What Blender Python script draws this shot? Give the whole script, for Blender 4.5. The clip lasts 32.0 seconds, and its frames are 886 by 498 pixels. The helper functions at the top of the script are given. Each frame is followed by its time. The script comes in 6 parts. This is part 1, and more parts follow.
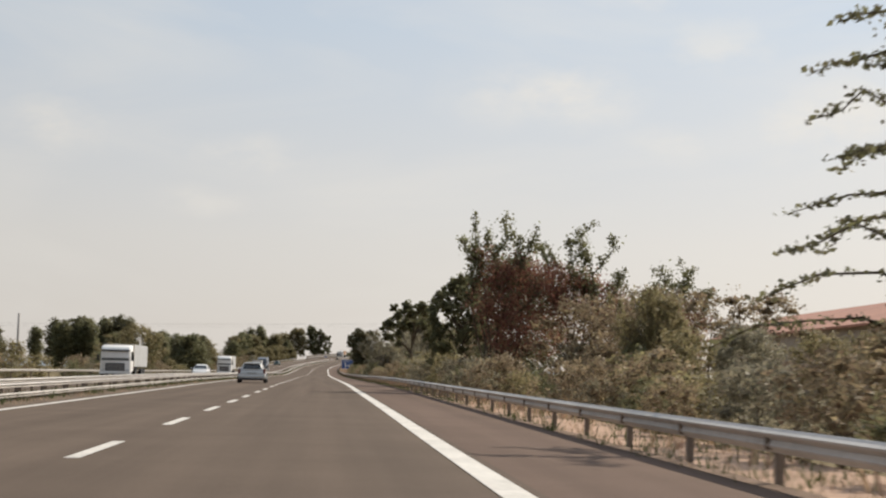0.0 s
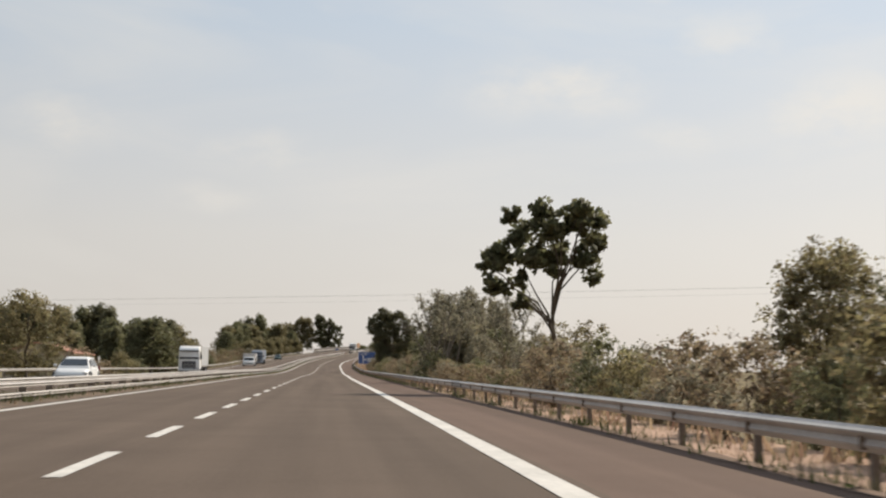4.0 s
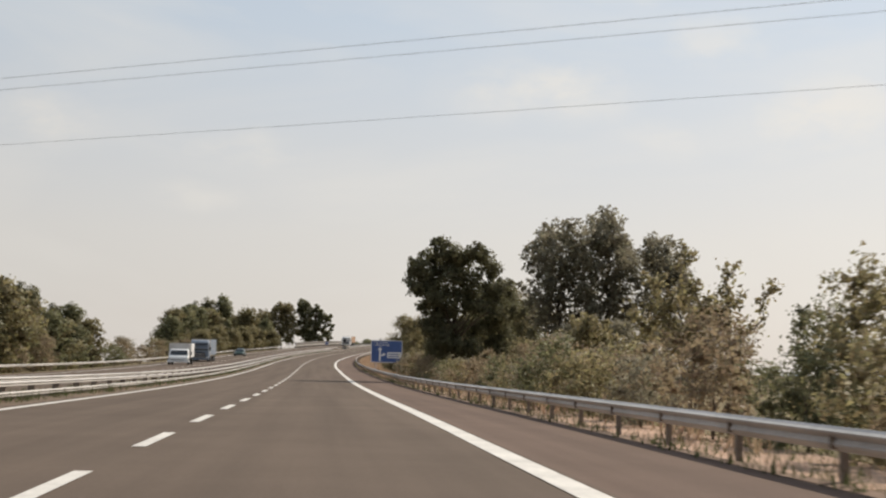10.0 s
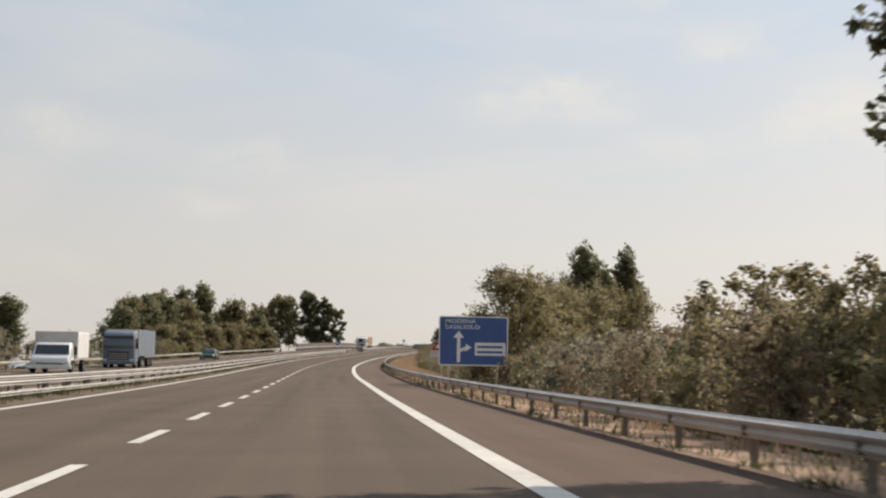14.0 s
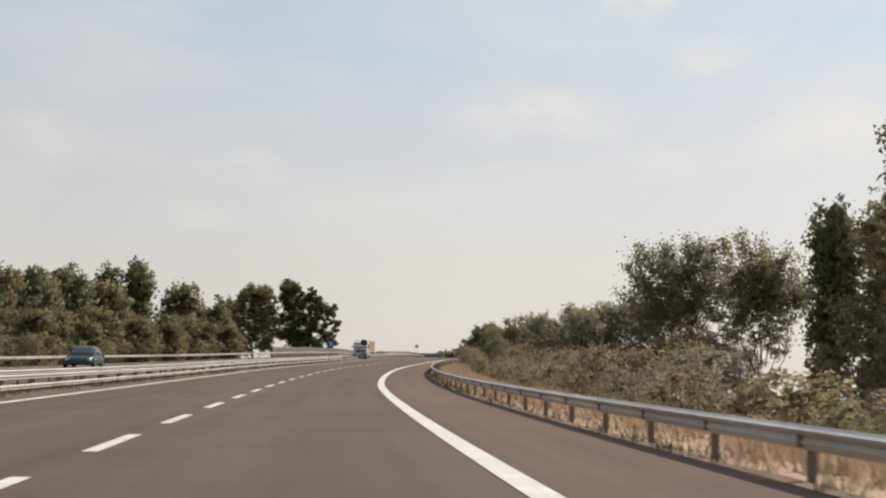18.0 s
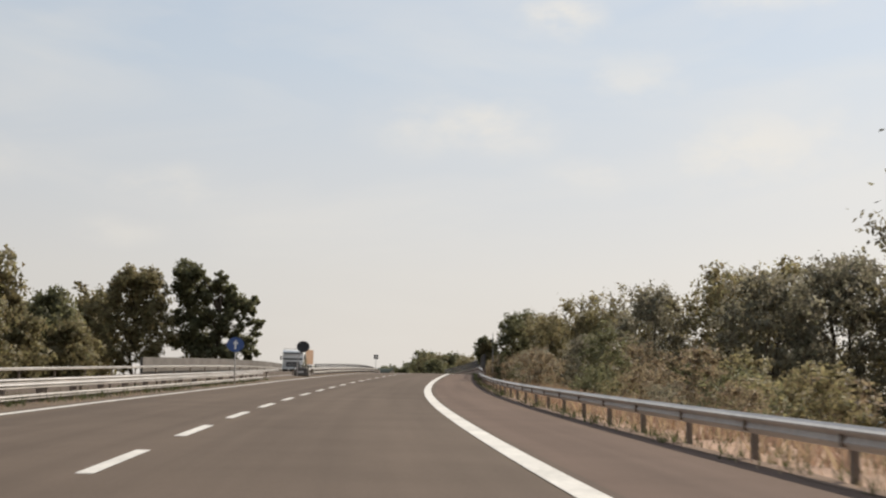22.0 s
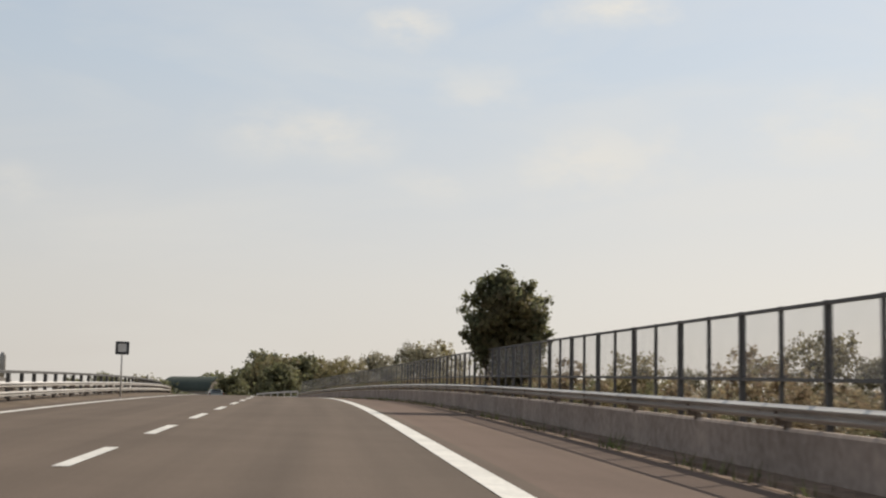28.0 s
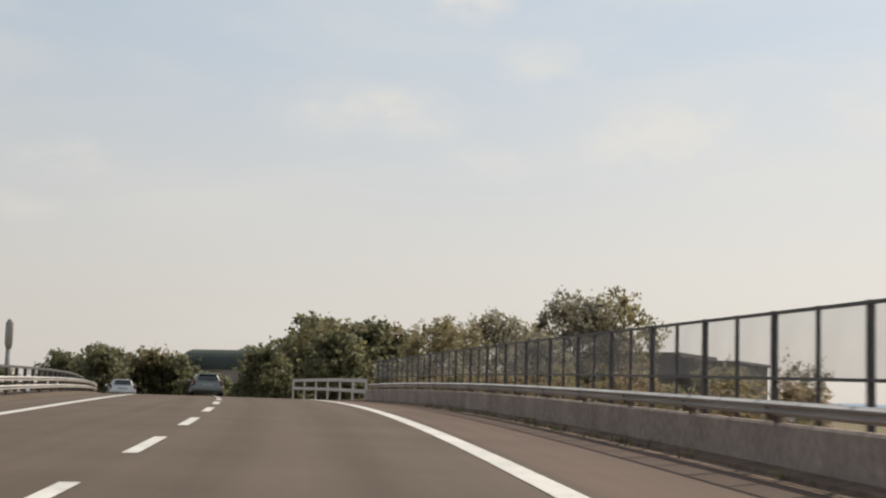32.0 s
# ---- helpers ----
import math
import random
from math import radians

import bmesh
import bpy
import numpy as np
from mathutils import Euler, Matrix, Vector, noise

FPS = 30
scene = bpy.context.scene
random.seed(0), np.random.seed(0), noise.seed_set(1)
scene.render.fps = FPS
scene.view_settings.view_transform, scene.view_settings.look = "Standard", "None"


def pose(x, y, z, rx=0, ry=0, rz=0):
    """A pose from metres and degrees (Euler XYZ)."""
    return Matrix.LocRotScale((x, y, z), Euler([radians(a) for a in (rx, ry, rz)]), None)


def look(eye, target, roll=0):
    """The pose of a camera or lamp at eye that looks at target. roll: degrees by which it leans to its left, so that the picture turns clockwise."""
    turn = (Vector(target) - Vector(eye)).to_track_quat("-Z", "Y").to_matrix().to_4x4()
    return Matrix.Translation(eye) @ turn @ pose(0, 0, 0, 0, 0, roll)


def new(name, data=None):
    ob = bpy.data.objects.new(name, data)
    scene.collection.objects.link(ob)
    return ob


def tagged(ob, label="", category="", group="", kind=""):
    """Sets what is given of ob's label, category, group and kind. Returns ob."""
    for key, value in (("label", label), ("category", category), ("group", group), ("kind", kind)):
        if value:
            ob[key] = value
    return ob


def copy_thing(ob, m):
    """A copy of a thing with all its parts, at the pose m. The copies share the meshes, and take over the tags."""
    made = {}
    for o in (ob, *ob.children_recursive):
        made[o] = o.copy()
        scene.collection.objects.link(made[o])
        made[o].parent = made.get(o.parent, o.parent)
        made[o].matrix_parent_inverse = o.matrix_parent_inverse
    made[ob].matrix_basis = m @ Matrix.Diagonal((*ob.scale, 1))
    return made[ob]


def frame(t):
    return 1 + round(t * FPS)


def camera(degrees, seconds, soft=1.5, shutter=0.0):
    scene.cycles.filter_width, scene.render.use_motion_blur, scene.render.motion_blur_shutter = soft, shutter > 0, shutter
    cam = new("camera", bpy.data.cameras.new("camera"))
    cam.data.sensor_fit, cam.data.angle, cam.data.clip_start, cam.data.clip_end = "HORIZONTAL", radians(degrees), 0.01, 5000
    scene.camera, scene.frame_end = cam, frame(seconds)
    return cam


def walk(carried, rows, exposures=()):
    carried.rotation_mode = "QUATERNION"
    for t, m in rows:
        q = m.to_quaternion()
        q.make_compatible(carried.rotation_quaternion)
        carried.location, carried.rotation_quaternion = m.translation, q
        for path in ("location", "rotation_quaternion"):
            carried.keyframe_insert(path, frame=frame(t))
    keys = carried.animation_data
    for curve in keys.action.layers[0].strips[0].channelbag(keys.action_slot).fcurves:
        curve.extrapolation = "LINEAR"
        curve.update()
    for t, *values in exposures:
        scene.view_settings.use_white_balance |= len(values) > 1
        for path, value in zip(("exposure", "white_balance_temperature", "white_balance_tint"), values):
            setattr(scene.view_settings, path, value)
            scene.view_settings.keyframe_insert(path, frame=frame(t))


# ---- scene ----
# ======================= camera and its drive =======================
cam = camera(35.0, 32.0, soft=2.2, shutter=0.2)
# seconds, x, y, z, yaw, pitch, roll
ROWS = [
    (0, 3.095, 0.000, 1.167, -4.792, 5.497, 1.108),
    (0.5, 3.066, 11.895, 1.260, -4.722, 5.344, 0.968),
    (1, 3.049, 23.739, 1.361, -4.627, 5.363, 0.756),
    (1.5, 3.034, 35.532, 1.470, -4.506, 5.275, 0.803),
    (2, 3.006, 47.274, 1.586, -4.429, 5.466, 0.785),
    (2.5, 2.970, 58.963, 1.703, -4.463, 5.389, 0.552),
    (3, 2.924, 70.599, 1.820, -4.504, 5.387, 0.670),
    (3.5, 2.848, 82.182, 1.938, -4.477, 5.307, 0.693),
    (5.5, 2.446, 128.263, 2.322, -4.353, 5.232, 0.825),
    (6, 2.328, 139.799, 2.403, -4.365, 5.428, 0.785),
    (6.5, 2.224, 151.345, 2.484, -4.442, 5.322, 0.746),
    (7, 2.117, 162.900, 2.564, -4.568, 5.402, 0.798),
    (7.5, 2.009, 174.465, 2.647, -4.681, 5.430, 1.080),
    (8, 1.992, 186.040, 2.734, -4.818, 5.498, 1.138),
    (8.5, 1.980, 197.624, 2.826, -4.966, 5.411, 1.249),
    (9, 1.975, 209.217, 2.921, -5.051, 5.462, 1.142),
    (9.5, 1.994, 220.819, 3.013, -5.048, 5.328, 1.016),
    (10, 2.024, 232.431, 3.103, -5.022, 5.302, 1.166),
    (10.5, 2.067, 244.052, 3.191, -5.047, 5.325, 0.957),
    (11, 2.138, 255.684, 3.275, -5.050, 5.442, 0.813),
    (11.5, 2.215, 267.327, 3.355, -5.026, 5.214, 0.714),
    (12, 2.294, 278.980, 3.430, -5.058, 5.285, 0.596),
    (12.5, 2.366, 290.653, 3.509, -5.102, 5.207, 0.813),
    (13, 2.435, 302.356, 3.602, -4.954, 5.417, 0.782),
    (13.5, 2.499, 314.088, 3.710, -4.781, 5.436, 0.777),
    (14, 2.462, 325.848, 3.834, -4.654, 5.588, 0.856),
    (14.5, 2.422, 337.638, 3.975, -4.588, 5.662, 1.005),
    (16.5, 2.411, 385.043, 4.710, -4.829, 5.955, 1.303),
    (17, 2.455, 396.855, 4.927, -4.894, 6.133, 1.294),
    (17.5, 2.509, 408.613, 5.157, -4.970, 6.264, 1.408),
    (18, 2.582, 420.316, 5.404, -5.088, 6.096, 1.307),
    (18.5, 2.729, 431.964, 5.667, -5.201, 6.232, 1.349),
    (19, 2.918, 443.557, 5.947, -5.360, 6.368, 1.442),
    (19.5, 3.160, 455.092, 6.240, -5.588, 6.434, 1.429),
    (20, 3.324, 466.573, 6.544, -5.877, 6.423, 1.169),
    (20.5, 3.573, 478.013, 6.861, -6.195, 6.516, 1.059),
    (21, 3.920, 489.428, 7.193, -6.552, 6.734, 1.081),
    (21.5, 4.308, 500.823, 7.544, -7.302, 6.671, 0.864),
    (22, 4.815, 512.192, 7.913, -8.046, 6.798, 0.824),
    (22.5, 5.452, 523.535, 8.300, -8.765, 7.099, 0.932),
    (23, 6.272, 534.848, 8.692, -9.487, 6.951, 0.804),
    (23.5, 7.226, 546.133, 9.084, -10.297, 6.959, 0.764),
    (24, 8.312, 557.388, 9.477, -11.106, 6.978, 0.832),
    (24.5, 9.578, 568.536, 9.873, -11.867, 7.066, 0.734),
    (25, 10.943, 579.516, 10.277, -12.586, 7.166, 0.762),
    (25.5, 12.422, 590.322, 10.689, -13.448, 7.317, 0.750),
    (27.5, 19.336, 631.815, 12.340, -14.590, 7.580, 1.134),
    (28, 21.134, 641.779, 12.735, -14.591, 7.238, 1.207),
    (28.5, 22.909, 651.704, 13.120, -14.494, 7.091, 1.080),
    (29, 24.598, 661.713, 13.497, -14.277, 7.058, 0.816),
    (29.5, 26.268, 671.797, 13.864, -13.969, 6.875, 1.057),
    (30, 27.887, 681.959, 14.221, -13.619, 6.781, 1.187),
    (30.5, 29.344, 692.224, 14.557, -13.296, 6.773, 1.406),
    (31, 30.698, 702.573, 14.871, -12.968, 6.617, 1.396),
    (31.5, 32.048, 712.984, 15.160, -12.611, 6.322, 1.642),
    (32, 33.456, 723.451, 15.425, -12.051, 6.187, 1.753),
]
walk(cam, [(t, pose(x, y, z, 90 + pitch, 0, yaw) @ pose(0, 0, 0, 0, 0, roll)) for t, x, y, z, yaw, pitch, roll in ROWS],
     exposures=[(0, 0.0, 6800, 12), (25.5, 0.0, 6800, 12), (28, -0.1, 6800, 11), (32, -0.1, 6800, 11)])

# ======================= world, sun =======================
SUN_AZ, SUN_EL = 41.0, 39.0        # degrees from +x towards +y, and above the horizon
world = bpy.data.worlds.new("hazy_sky")
scene.world = world
world.use_nodes = True
wn, wl = world.node_tree.nodes, world.node_tree.links
wn.clear()
w_out = wn.new("ShaderNodeOutputWorld")
w_bg = wn.new("ShaderNodeBackground")
w_sky = wn.new("ShaderNodeTexSky")
w_sky.sky_type = "NISHITA"
w_sky.sun_disc = False
w_sky.sun_elevation = radians(SUN_EL)
w_sky.sun_rotation = radians(90 - SUN_AZ)
w_sky.air_density, w_sky.dust_density, w_sky.ozone_density = 1.0, 2.5, 1.2
w_sky.altitude = 60
w_tc = wn.new("ShaderNodeTexCoord")
w_map = wn.new("ShaderNodeMapping")
w_map.inputs["Scale"].default_value = (1.0, 1.0, 3.4)
w_map.inputs["Rotation"].default_value = (0.05, 0.12, 0.5)
w_noise = wn.new("ShaderNodeTexNoise")
w_noise.inputs["Scale"].default_value = 4.2
w_noise.inputs["Detail"].default_value = 5.0
w_noise.inputs["Roughness"].default_value = 0.52
w_noise.inputs["Distortion"].default_value = 0.6
w_ramp = wn.new("ShaderNodeValToRGB")
w_ramp.color_ramp.elements[0].position, w_ramp.color_ramp.elements[1].position = 0.42, 0.70
w_ramp.color_ramp.elements[0].color = (0.0, 0.0, 0.0, 1)
w_ramp.color_ramp.elements[1].color = (1.0, 1.0, 1.0, 1)
w_sep = wn.new("ShaderNodeSeparateXYZ")
w_high = wn.new("ShaderNodeMapRange")         # haze: cream at the horizon, pale blue higher up
w_high.inputs["From Min"].default_value, w_high.inputs["From Max"].default_value = 0.0, 0.4
w_haze = wn.new("ShaderNodeValToRGB")
for pos, col in ((0.0, (0.755, 0.725, 0.69)), (0.25, (0.725, 0.725, 0.71)), (0.62, (0.56, 0.655, 0.75)), (1.0, (0.45, 0.565, 0.72))):
    e = w_haze.color_ramp.elements[0] if pos == 0 else w_haze.color_ramp.elements[-1] if pos == 1 else w_haze.color_ramp.elements.new(pos)
    e.position, e.color = pos, (*col, 1)
w_ten = wn.new("ShaderNodeVectorMath")
w_ten.operation = "SCALE"
w_ten.inputs["Scale"].default_value = 10.0
w_mix1 = wn.new("ShaderNodeMix")
w_mix1.data_type = "RGBA"
w_mix2 = wn.new("ShaderNodeMix")
w_mix2.data_type = "RGBA"
w_scale = wn.new("ShaderNodeMath")
w_scale.operation = "MULTIPLY"
w_scale.inputs[1].default_value = 0.4
CLOUD = (7.7, 7.7, 7.4, 1)
wl.new(w_tc.outputs["Generated"], w_map.inputs["Vector"])
wl.new(w_map.outputs["Vector"], w_noise.inputs["Vector"])
wl.new(w_noise.outputs["Fac"], w_ramp.inputs["Fac"])
wl.new(w_tc.outputs["Generated"], w_sep.inputs["Vector"])
wl.new(w_sep.outputs["Z"], w_high.inputs["Value"])
wl.new(w_high.outputs["Result"], w_haze.inputs["Fac"])
wl.new(w_haze.outputs["Color"], w_ten.inputs[0])
w_mix1.inputs["Factor"].default_value = 0.86
wl.new(w_sky.outputs["Color"], w_mix1.inputs["A"])
wl.new(w_ten.outputs["Vector"], w_mix1.inputs["B"])
wl.new(w_ramp.outputs["Color"], w_scale.inputs[0])
# soft white cloud patches: azimuth right of north, elevation, half-widths across and up, in degrees
w_wob = wn.new("ShaderNodeTexNoise")
w_wob.inputs["Scale"].default_value, w_wob.inputs["Detail"].default_value = 9.0, 4.0
wl.new(w_tc.outputs["Generated"], w_wob.inputs["Vector"])
w_off = wn.new("ShaderNodeVectorMath")
w_off.operation = "MULTIPLY_ADD"
w_off.inputs[1].default_value, w_off.inputs[2].default_value = (0.10, 0.10, 0.05), (-0.05, -0.05, -0.025)
wl.new(w_wob.outputs["Color"], w_off.inputs[0])
w_bent = wn.new("ShaderNodeVectorMath")
wl.new(w_tc.outputs["Generated"], w_bent.inputs[0])
wl.new(w_off.outputs["Vector"], w_bent.inputs[1])
w_last = None
for az, el, wide, high, much in ((9.4, 11.8, 3.4, 1.5, 0.78), (20.8, 10.8, 3.4, 2.0, 0.78), (13.2, 15.8, 2.2, 1.0, 0.88), (21.0, 16.6, 2.6, 1.0, 1.00), (-10.6, 9.8, 3.2, 1.2, 0.75), (-2.6, 8.8, 2.6, 0.8, 0.62), (-4.8, 7.2, 2.0, 0.6, 0.56), (13.7, 9.8, 2.2, 0.9, 0.50), (16.5, 13.8, 3.2, 0.9, 0.50), (-8.5, 14.6, 1.0, 0.4, 0.75), (30.0, 12.0, 5.0, 2.0, 0.62), (-24.0, 12.0, 5.0, 2.0, 0.62), (5.0, 20.0, 4.0, 1.5, 0.62)):
    tilt = math.sin(radians(wide)) / math.sin(radians(high))
    c = Vector((math.sin(radians(az)) * math.cos(radians(el)), math.cos(radians(az)) * math.cos(radians(el)), math.sin(radians(el))))
    flat = wn.new("ShaderNodeVectorMath")
    flat.operation = "MULTIPLY"
    flat.inputs[1].default_value = (1, 1, tilt)
    far = wn.new("ShaderNodeVectorMath")
    far.operation = "DISTANCE"
    far.inputs[1].default_value = (c.x, c.y, c.z * tilt)
    fade = wn.new("ShaderNodeMapRange")
    fade.interpolation_type = "SMOOTHSTEP"
    fade.inputs["From Min"].default_value, fade.inputs["From Max"].default_value = math.sin(radians(wide)) * 1.5, 0.0
    fade.inputs["To Max"].default_value = much
    wl.new(w_bent.outputs["Vector"], flat.inputs[0])
    wl.new(flat.outputs["Vector"], far.inputs[0])
    wl.new(far.outputs["Value"], fade.inputs["Value"])
    if w_last:
        both = wn.new("ShaderNodeMath")
        both.operation = "MAXIMUM"
        wl.new(w_last, both.inputs[0])
        wl.new(fade.outputs["Result"], both.inputs[1])
        w_last = both.outputs["Value"]
    else:
        w_last = fade.outputs["Result"]
w_map2 = wn.new("ShaderNodeMapping")
w_map2.inputs["Scale"].default_value = (1.0, 1.0, 2.2)
w_shred = wn.new("ShaderNodeTexNoise")
w_shred.inputs["Scale"].default_value, w_shred.inputs["Detail"].default_value, w_shred.inputs["Roughness"].default_value = 17.0, 6.0, 0.6
wl.new(w_tc.outputs["Generated"], w_map2.inputs["Vector"])
wl.new(w_map2.outputs["Vector"], w_shred.inputs["Vector"])
w_torn = wn.new("ShaderNodeMapRange")
w_torn.inputs["From Min"].default_value, w_torn.inputs["From Max"].default_value = 0.36, 0.62
w_torn.inputs["To Min"].default_value, w_torn.inputs["To Max"].default_value = 0.25, 1.15
wl.new(w_shred.outputs["Fac"], w_torn.inputs["Value"])
w_wisp = wn.new("ShaderNodeMath")
w_wisp.operation = "MULTIPLY"
wl.new(w_last, w_wisp.inputs[0])
wl.new(w_torn.outputs["Result"], w_wisp.inputs[1])
w_last = w_wisp.outputs["Value"]
w_all = wn.new("ShaderNodeMath")
w_all.operation = "MAXIMUM"
wl.new(w_scale.outputs["Value"], w_all.inputs[0])
wl.new(w_last, w_all.inputs[1])
wl.new(w_all.outputs["Value"], w_mix2.inputs["Factor"])
wl.new(w_mix1.outputs["Result"], w_mix2.inputs["A"])
w_mix2.inputs["B"].default_value = CLOUD
wl.new(w_mix2.outputs["Result"], w_bg.inputs["Color"])
w_dot = wn.new("ShaderNodeVectorMath")          # brighter towards the sun
w_dot.operation = "DOT_PRODUCT"
w_dot.inputs[1].default_value = (math.cos(radians(SUN_AZ)) * math.cos(radians(SUN_EL)), math.sin(radians(SUN_AZ)) * math.cos(radians(SUN_EL)), math.sin(radians(SUN_EL)))
w_glow = wn.new("ShaderNodeMapRange")
w_glow.inputs["From Min"].default_value, w_glow.inputs["From Max"].default_value = 0.15, 1.0
w_glow.inputs["To Min"].default_value, w_glow.inputs["To Max"].default_value = 0.080, 0.114
wl.new(w_tc.outputs["Generated"], w_dot.inputs[0])
wl.new(w_dot.outputs["Value"], w_glow.inputs["Value"])
wl.new(w_glow.outputs["Result"], w_bg.inputs["Strength"])
wl.new(w_bg.outputs["Background"], w_out.inputs["Surface"])

sun_data = bpy.data.lights.new("sun", "SUN")
sun_data.energy, sun_data.angle, sun_data.color = 5.0, radians(0.6), (1.0, 0.93, 0.82)
sun = new("sun", sun_data)
sd = Vector((math.cos(radians(SUN_AZ)) * math.cos(radians(SUN_EL)), math.sin(radians(SUN_AZ)) * math.cos(radians(SUN_EL)), math.sin(radians(SUN_EL))))
sun.matrix_world = look(sd * 400, (0, 0, 0))


# ======================= materials =======================
def mat(name, color, rough=0.8, metal=0.0, vary=0.25, grain=6.0, stain=0.4, bump=0.15, island=0.0, by_object=0.0, hue=0.0, translucent=0.0, spec=0.5):
    """A node material: base colour varied at two scales, with fine relief; vary by loose piece or by object where asked."""
    m = bpy.data.materials.new(name)
    m.use_nodes = True
    n, l = m.node_tree.nodes, m.node_tree.links
    b = n["Principled BSDF"]
    b.inputs["Roughness"].default_value = rough
    b.inputs["Metallic"].default_value = metal
    b.inputs["Specular IOR Level"].default_value = spec
    tc = n.new("ShaderNodeTexCoord")
    fine, big = n.new("ShaderNodeTexNoise"), n.new("ShaderNodeTexNoise")
    for nd, sc, det in ((fine, grain, 4.0), (big, stain, 3.0)):
        nd.inputs["Scale"].default_value = sc
        nd.inputs["Detail"].default_value = det
        l.new(tc.outputs["Object"], nd.inputs["Vector"])
    add = n.new("ShaderNodeMath")
    add.operation = "ADD"
    l.new(fine.outputs["Fac"], add.inputs[0])
    l.new(big.outputs["Fac"], add.inputs[1])
    last = add.outputs["Value"]
    mr = n.new("ShaderNodeMapRange")
    mr.inputs["From Min"].default_value, mr.inputs["From Max"].default_value = 0.6, 1.4
    mr.inputs["To Min"].default_value, mr.inputs["To Max"].default_value = 1 - vary, 1 + vary
    l.new(last, mr.inputs["Value"])
    hsv = n.new("ShaderNodeHueSaturation")
    hsv.inputs["Color"].default_value = (*color, 1)
    val = mr.outputs["Result"]
    if island or by_object:
        if island:
            src = n.new("ShaderNodeNewGeometry").outputs["Random Per Island"]
        else:
            src = n.new("ShaderNodeObjectInfo").outputs["Random"]
        k = island or by_object
        r = n.new("ShaderNodeMapRange")
        r.inputs["To Min"].default_value, r.inputs["To Max"].default_value = 1 - k, 1 + k
        l.new(src, r.inputs["Value"])
        mul = n.new("ShaderNodeMath")
        mul.operation = "MULTIPLY"
        l.new(val, mul.inputs[0])
        l.new(r.outputs["Result"], mul.inputs[1])
        val = mul.outputs["Value"]
        if hue:
            h = n.new("ShaderNodeMapRange")
            h.inputs["To Min"].default_value, h.inputs["To Max"].default_value = 0.5 - hue, 0.5 + hue
            l.new(src, h.inputs["Value"])
            l.new(h.outputs["Result"], hsv.inputs["Hue"])
    l.new(val, hsv.inputs["Value"])
    l.new(hsv.outputs["Color"], b.inputs["Base Color"])
    if bump:
        bp = n.new("ShaderNodeBump")
        bp.inputs["Strength"].default_value = bump
        bp.inputs["Distance"].default_value = 0.02
        l.new(fine.outputs["Fac"], bp.inputs["Height"])
        l.new(bp.outputs["Normal"], b.inputs["Normal"])
    if translucent:
        tr = n.new("ShaderNodeBsdfTranslucent")
        l.new(hsv.outputs["Color"], tr.inputs["Color"])
        mx = n.new("ShaderNodeMixShader")
        mx.inputs["Fac"].default_value = translucent
        l.new(b.outputs["BSDF"], mx.inputs[1])
        l.new(tr.outputs["BSDF"], mx.inputs[2])
        l.new(mx.outputs["Shader"], n["Material Output"].inputs["Surface"])
    return m


def asphalt(name, color):
    """Worn asphalt: stone grain, long wheel tracks and repair stains drawn out along the road."""
    m = mat(name, color, rough=0.95, vary=0.16, grain=22.0, stain=0.35, bump=0.25, spec=0.12)
    n, l = m.node_tree.nodes, m.node_tree.links
    uv = n.new("ShaderNodeUVMap")
    mp = n.new("ShaderNodeMapping")
    mp.inputs["Scale"].default_value = (1.1, 0.02, 1)
    l.new(uv.outputs["UV"], mp.inputs["Vector"])
    tr = n.new("ShaderNodeTexNoise")
    tr.inputs["Scale"].default_value, tr.inputs["Detail"].default_value = 1.0, 4.0
    l.new(mp.outputs["Vector"], tr.inputs["Vector"])
    r = n.new("ShaderNodeMapRange")
    r.inputs["From Min"].default_value, r.inputs["From Max"].default_value = 0.3, 0.7
    r.inputs["To Min"].default_value, r.inputs["To Max"].default_value = 0.84, 1.14
    l.new(tr.outputs["Fac"], r.inputs["Value"])
    hsv = [x for x in n if x.bl_idname == "ShaderNodeHueSaturation"][0]
    old = hsv.inputs["Value"].links[0].from_socket
    mul = n.new("ShaderNodeMath")
    mul.operation = "MULTIPLY"
    l.new(old, mul.inputs[0])
    l.new(r.outputs["Result"], mul.inputs[1])
    l.new(mul.outputs["Value"], hsv.inputs["Value"])
    return m


def glass_mat(name, tint, rough=0.05, alpha=1.0):
    m = mat(name, tint, rough=rough, vary=0.05, bump=0, spec=0.8)
    m.node_tree.nodes["Principled BSDF"].inputs["Alpha"].default_value = alpha
    return m


def see_through(name, color, cover):
    """A fine net or screen: part of the light goes straight through."""
    m = bpy.data.materials.new(name)
    m.use_nodes = True
    n, l = m.node_tree.nodes, m.node_tree.links
    b = n["Principled BSDF"]
    b.inputs["Base Color"].default_value = (*color, 1)
    b.inputs["Roughness"].default_value = 0.5
    t, mx = n.new("ShaderNodeBsdfTransparent"), n.new("ShaderNodeMixShader")
    ns, mr = n.new("ShaderNodeTexNoise"), n.new("ShaderNodeMapRange")
    ns.inputs["Scale"].default_value = 0.9
    mr.inputs["To Min"].default_value, mr.inputs["To Max"].default_value = cover * 0.7, cover * 1.3
    l.new(ns.outputs["Fac"], mr.inputs["Value"])
    l.new(mr.outputs["Result"], mx.inputs["Fac"])
    l.new(t.outputs["BSDF"], mx.inputs[1])
    l.new(b.outputs["BSDF"], mx.inputs[2])
    l.new(mx.outputs["Shader"], n["Material Output"].inputs["Surface"])
    return m


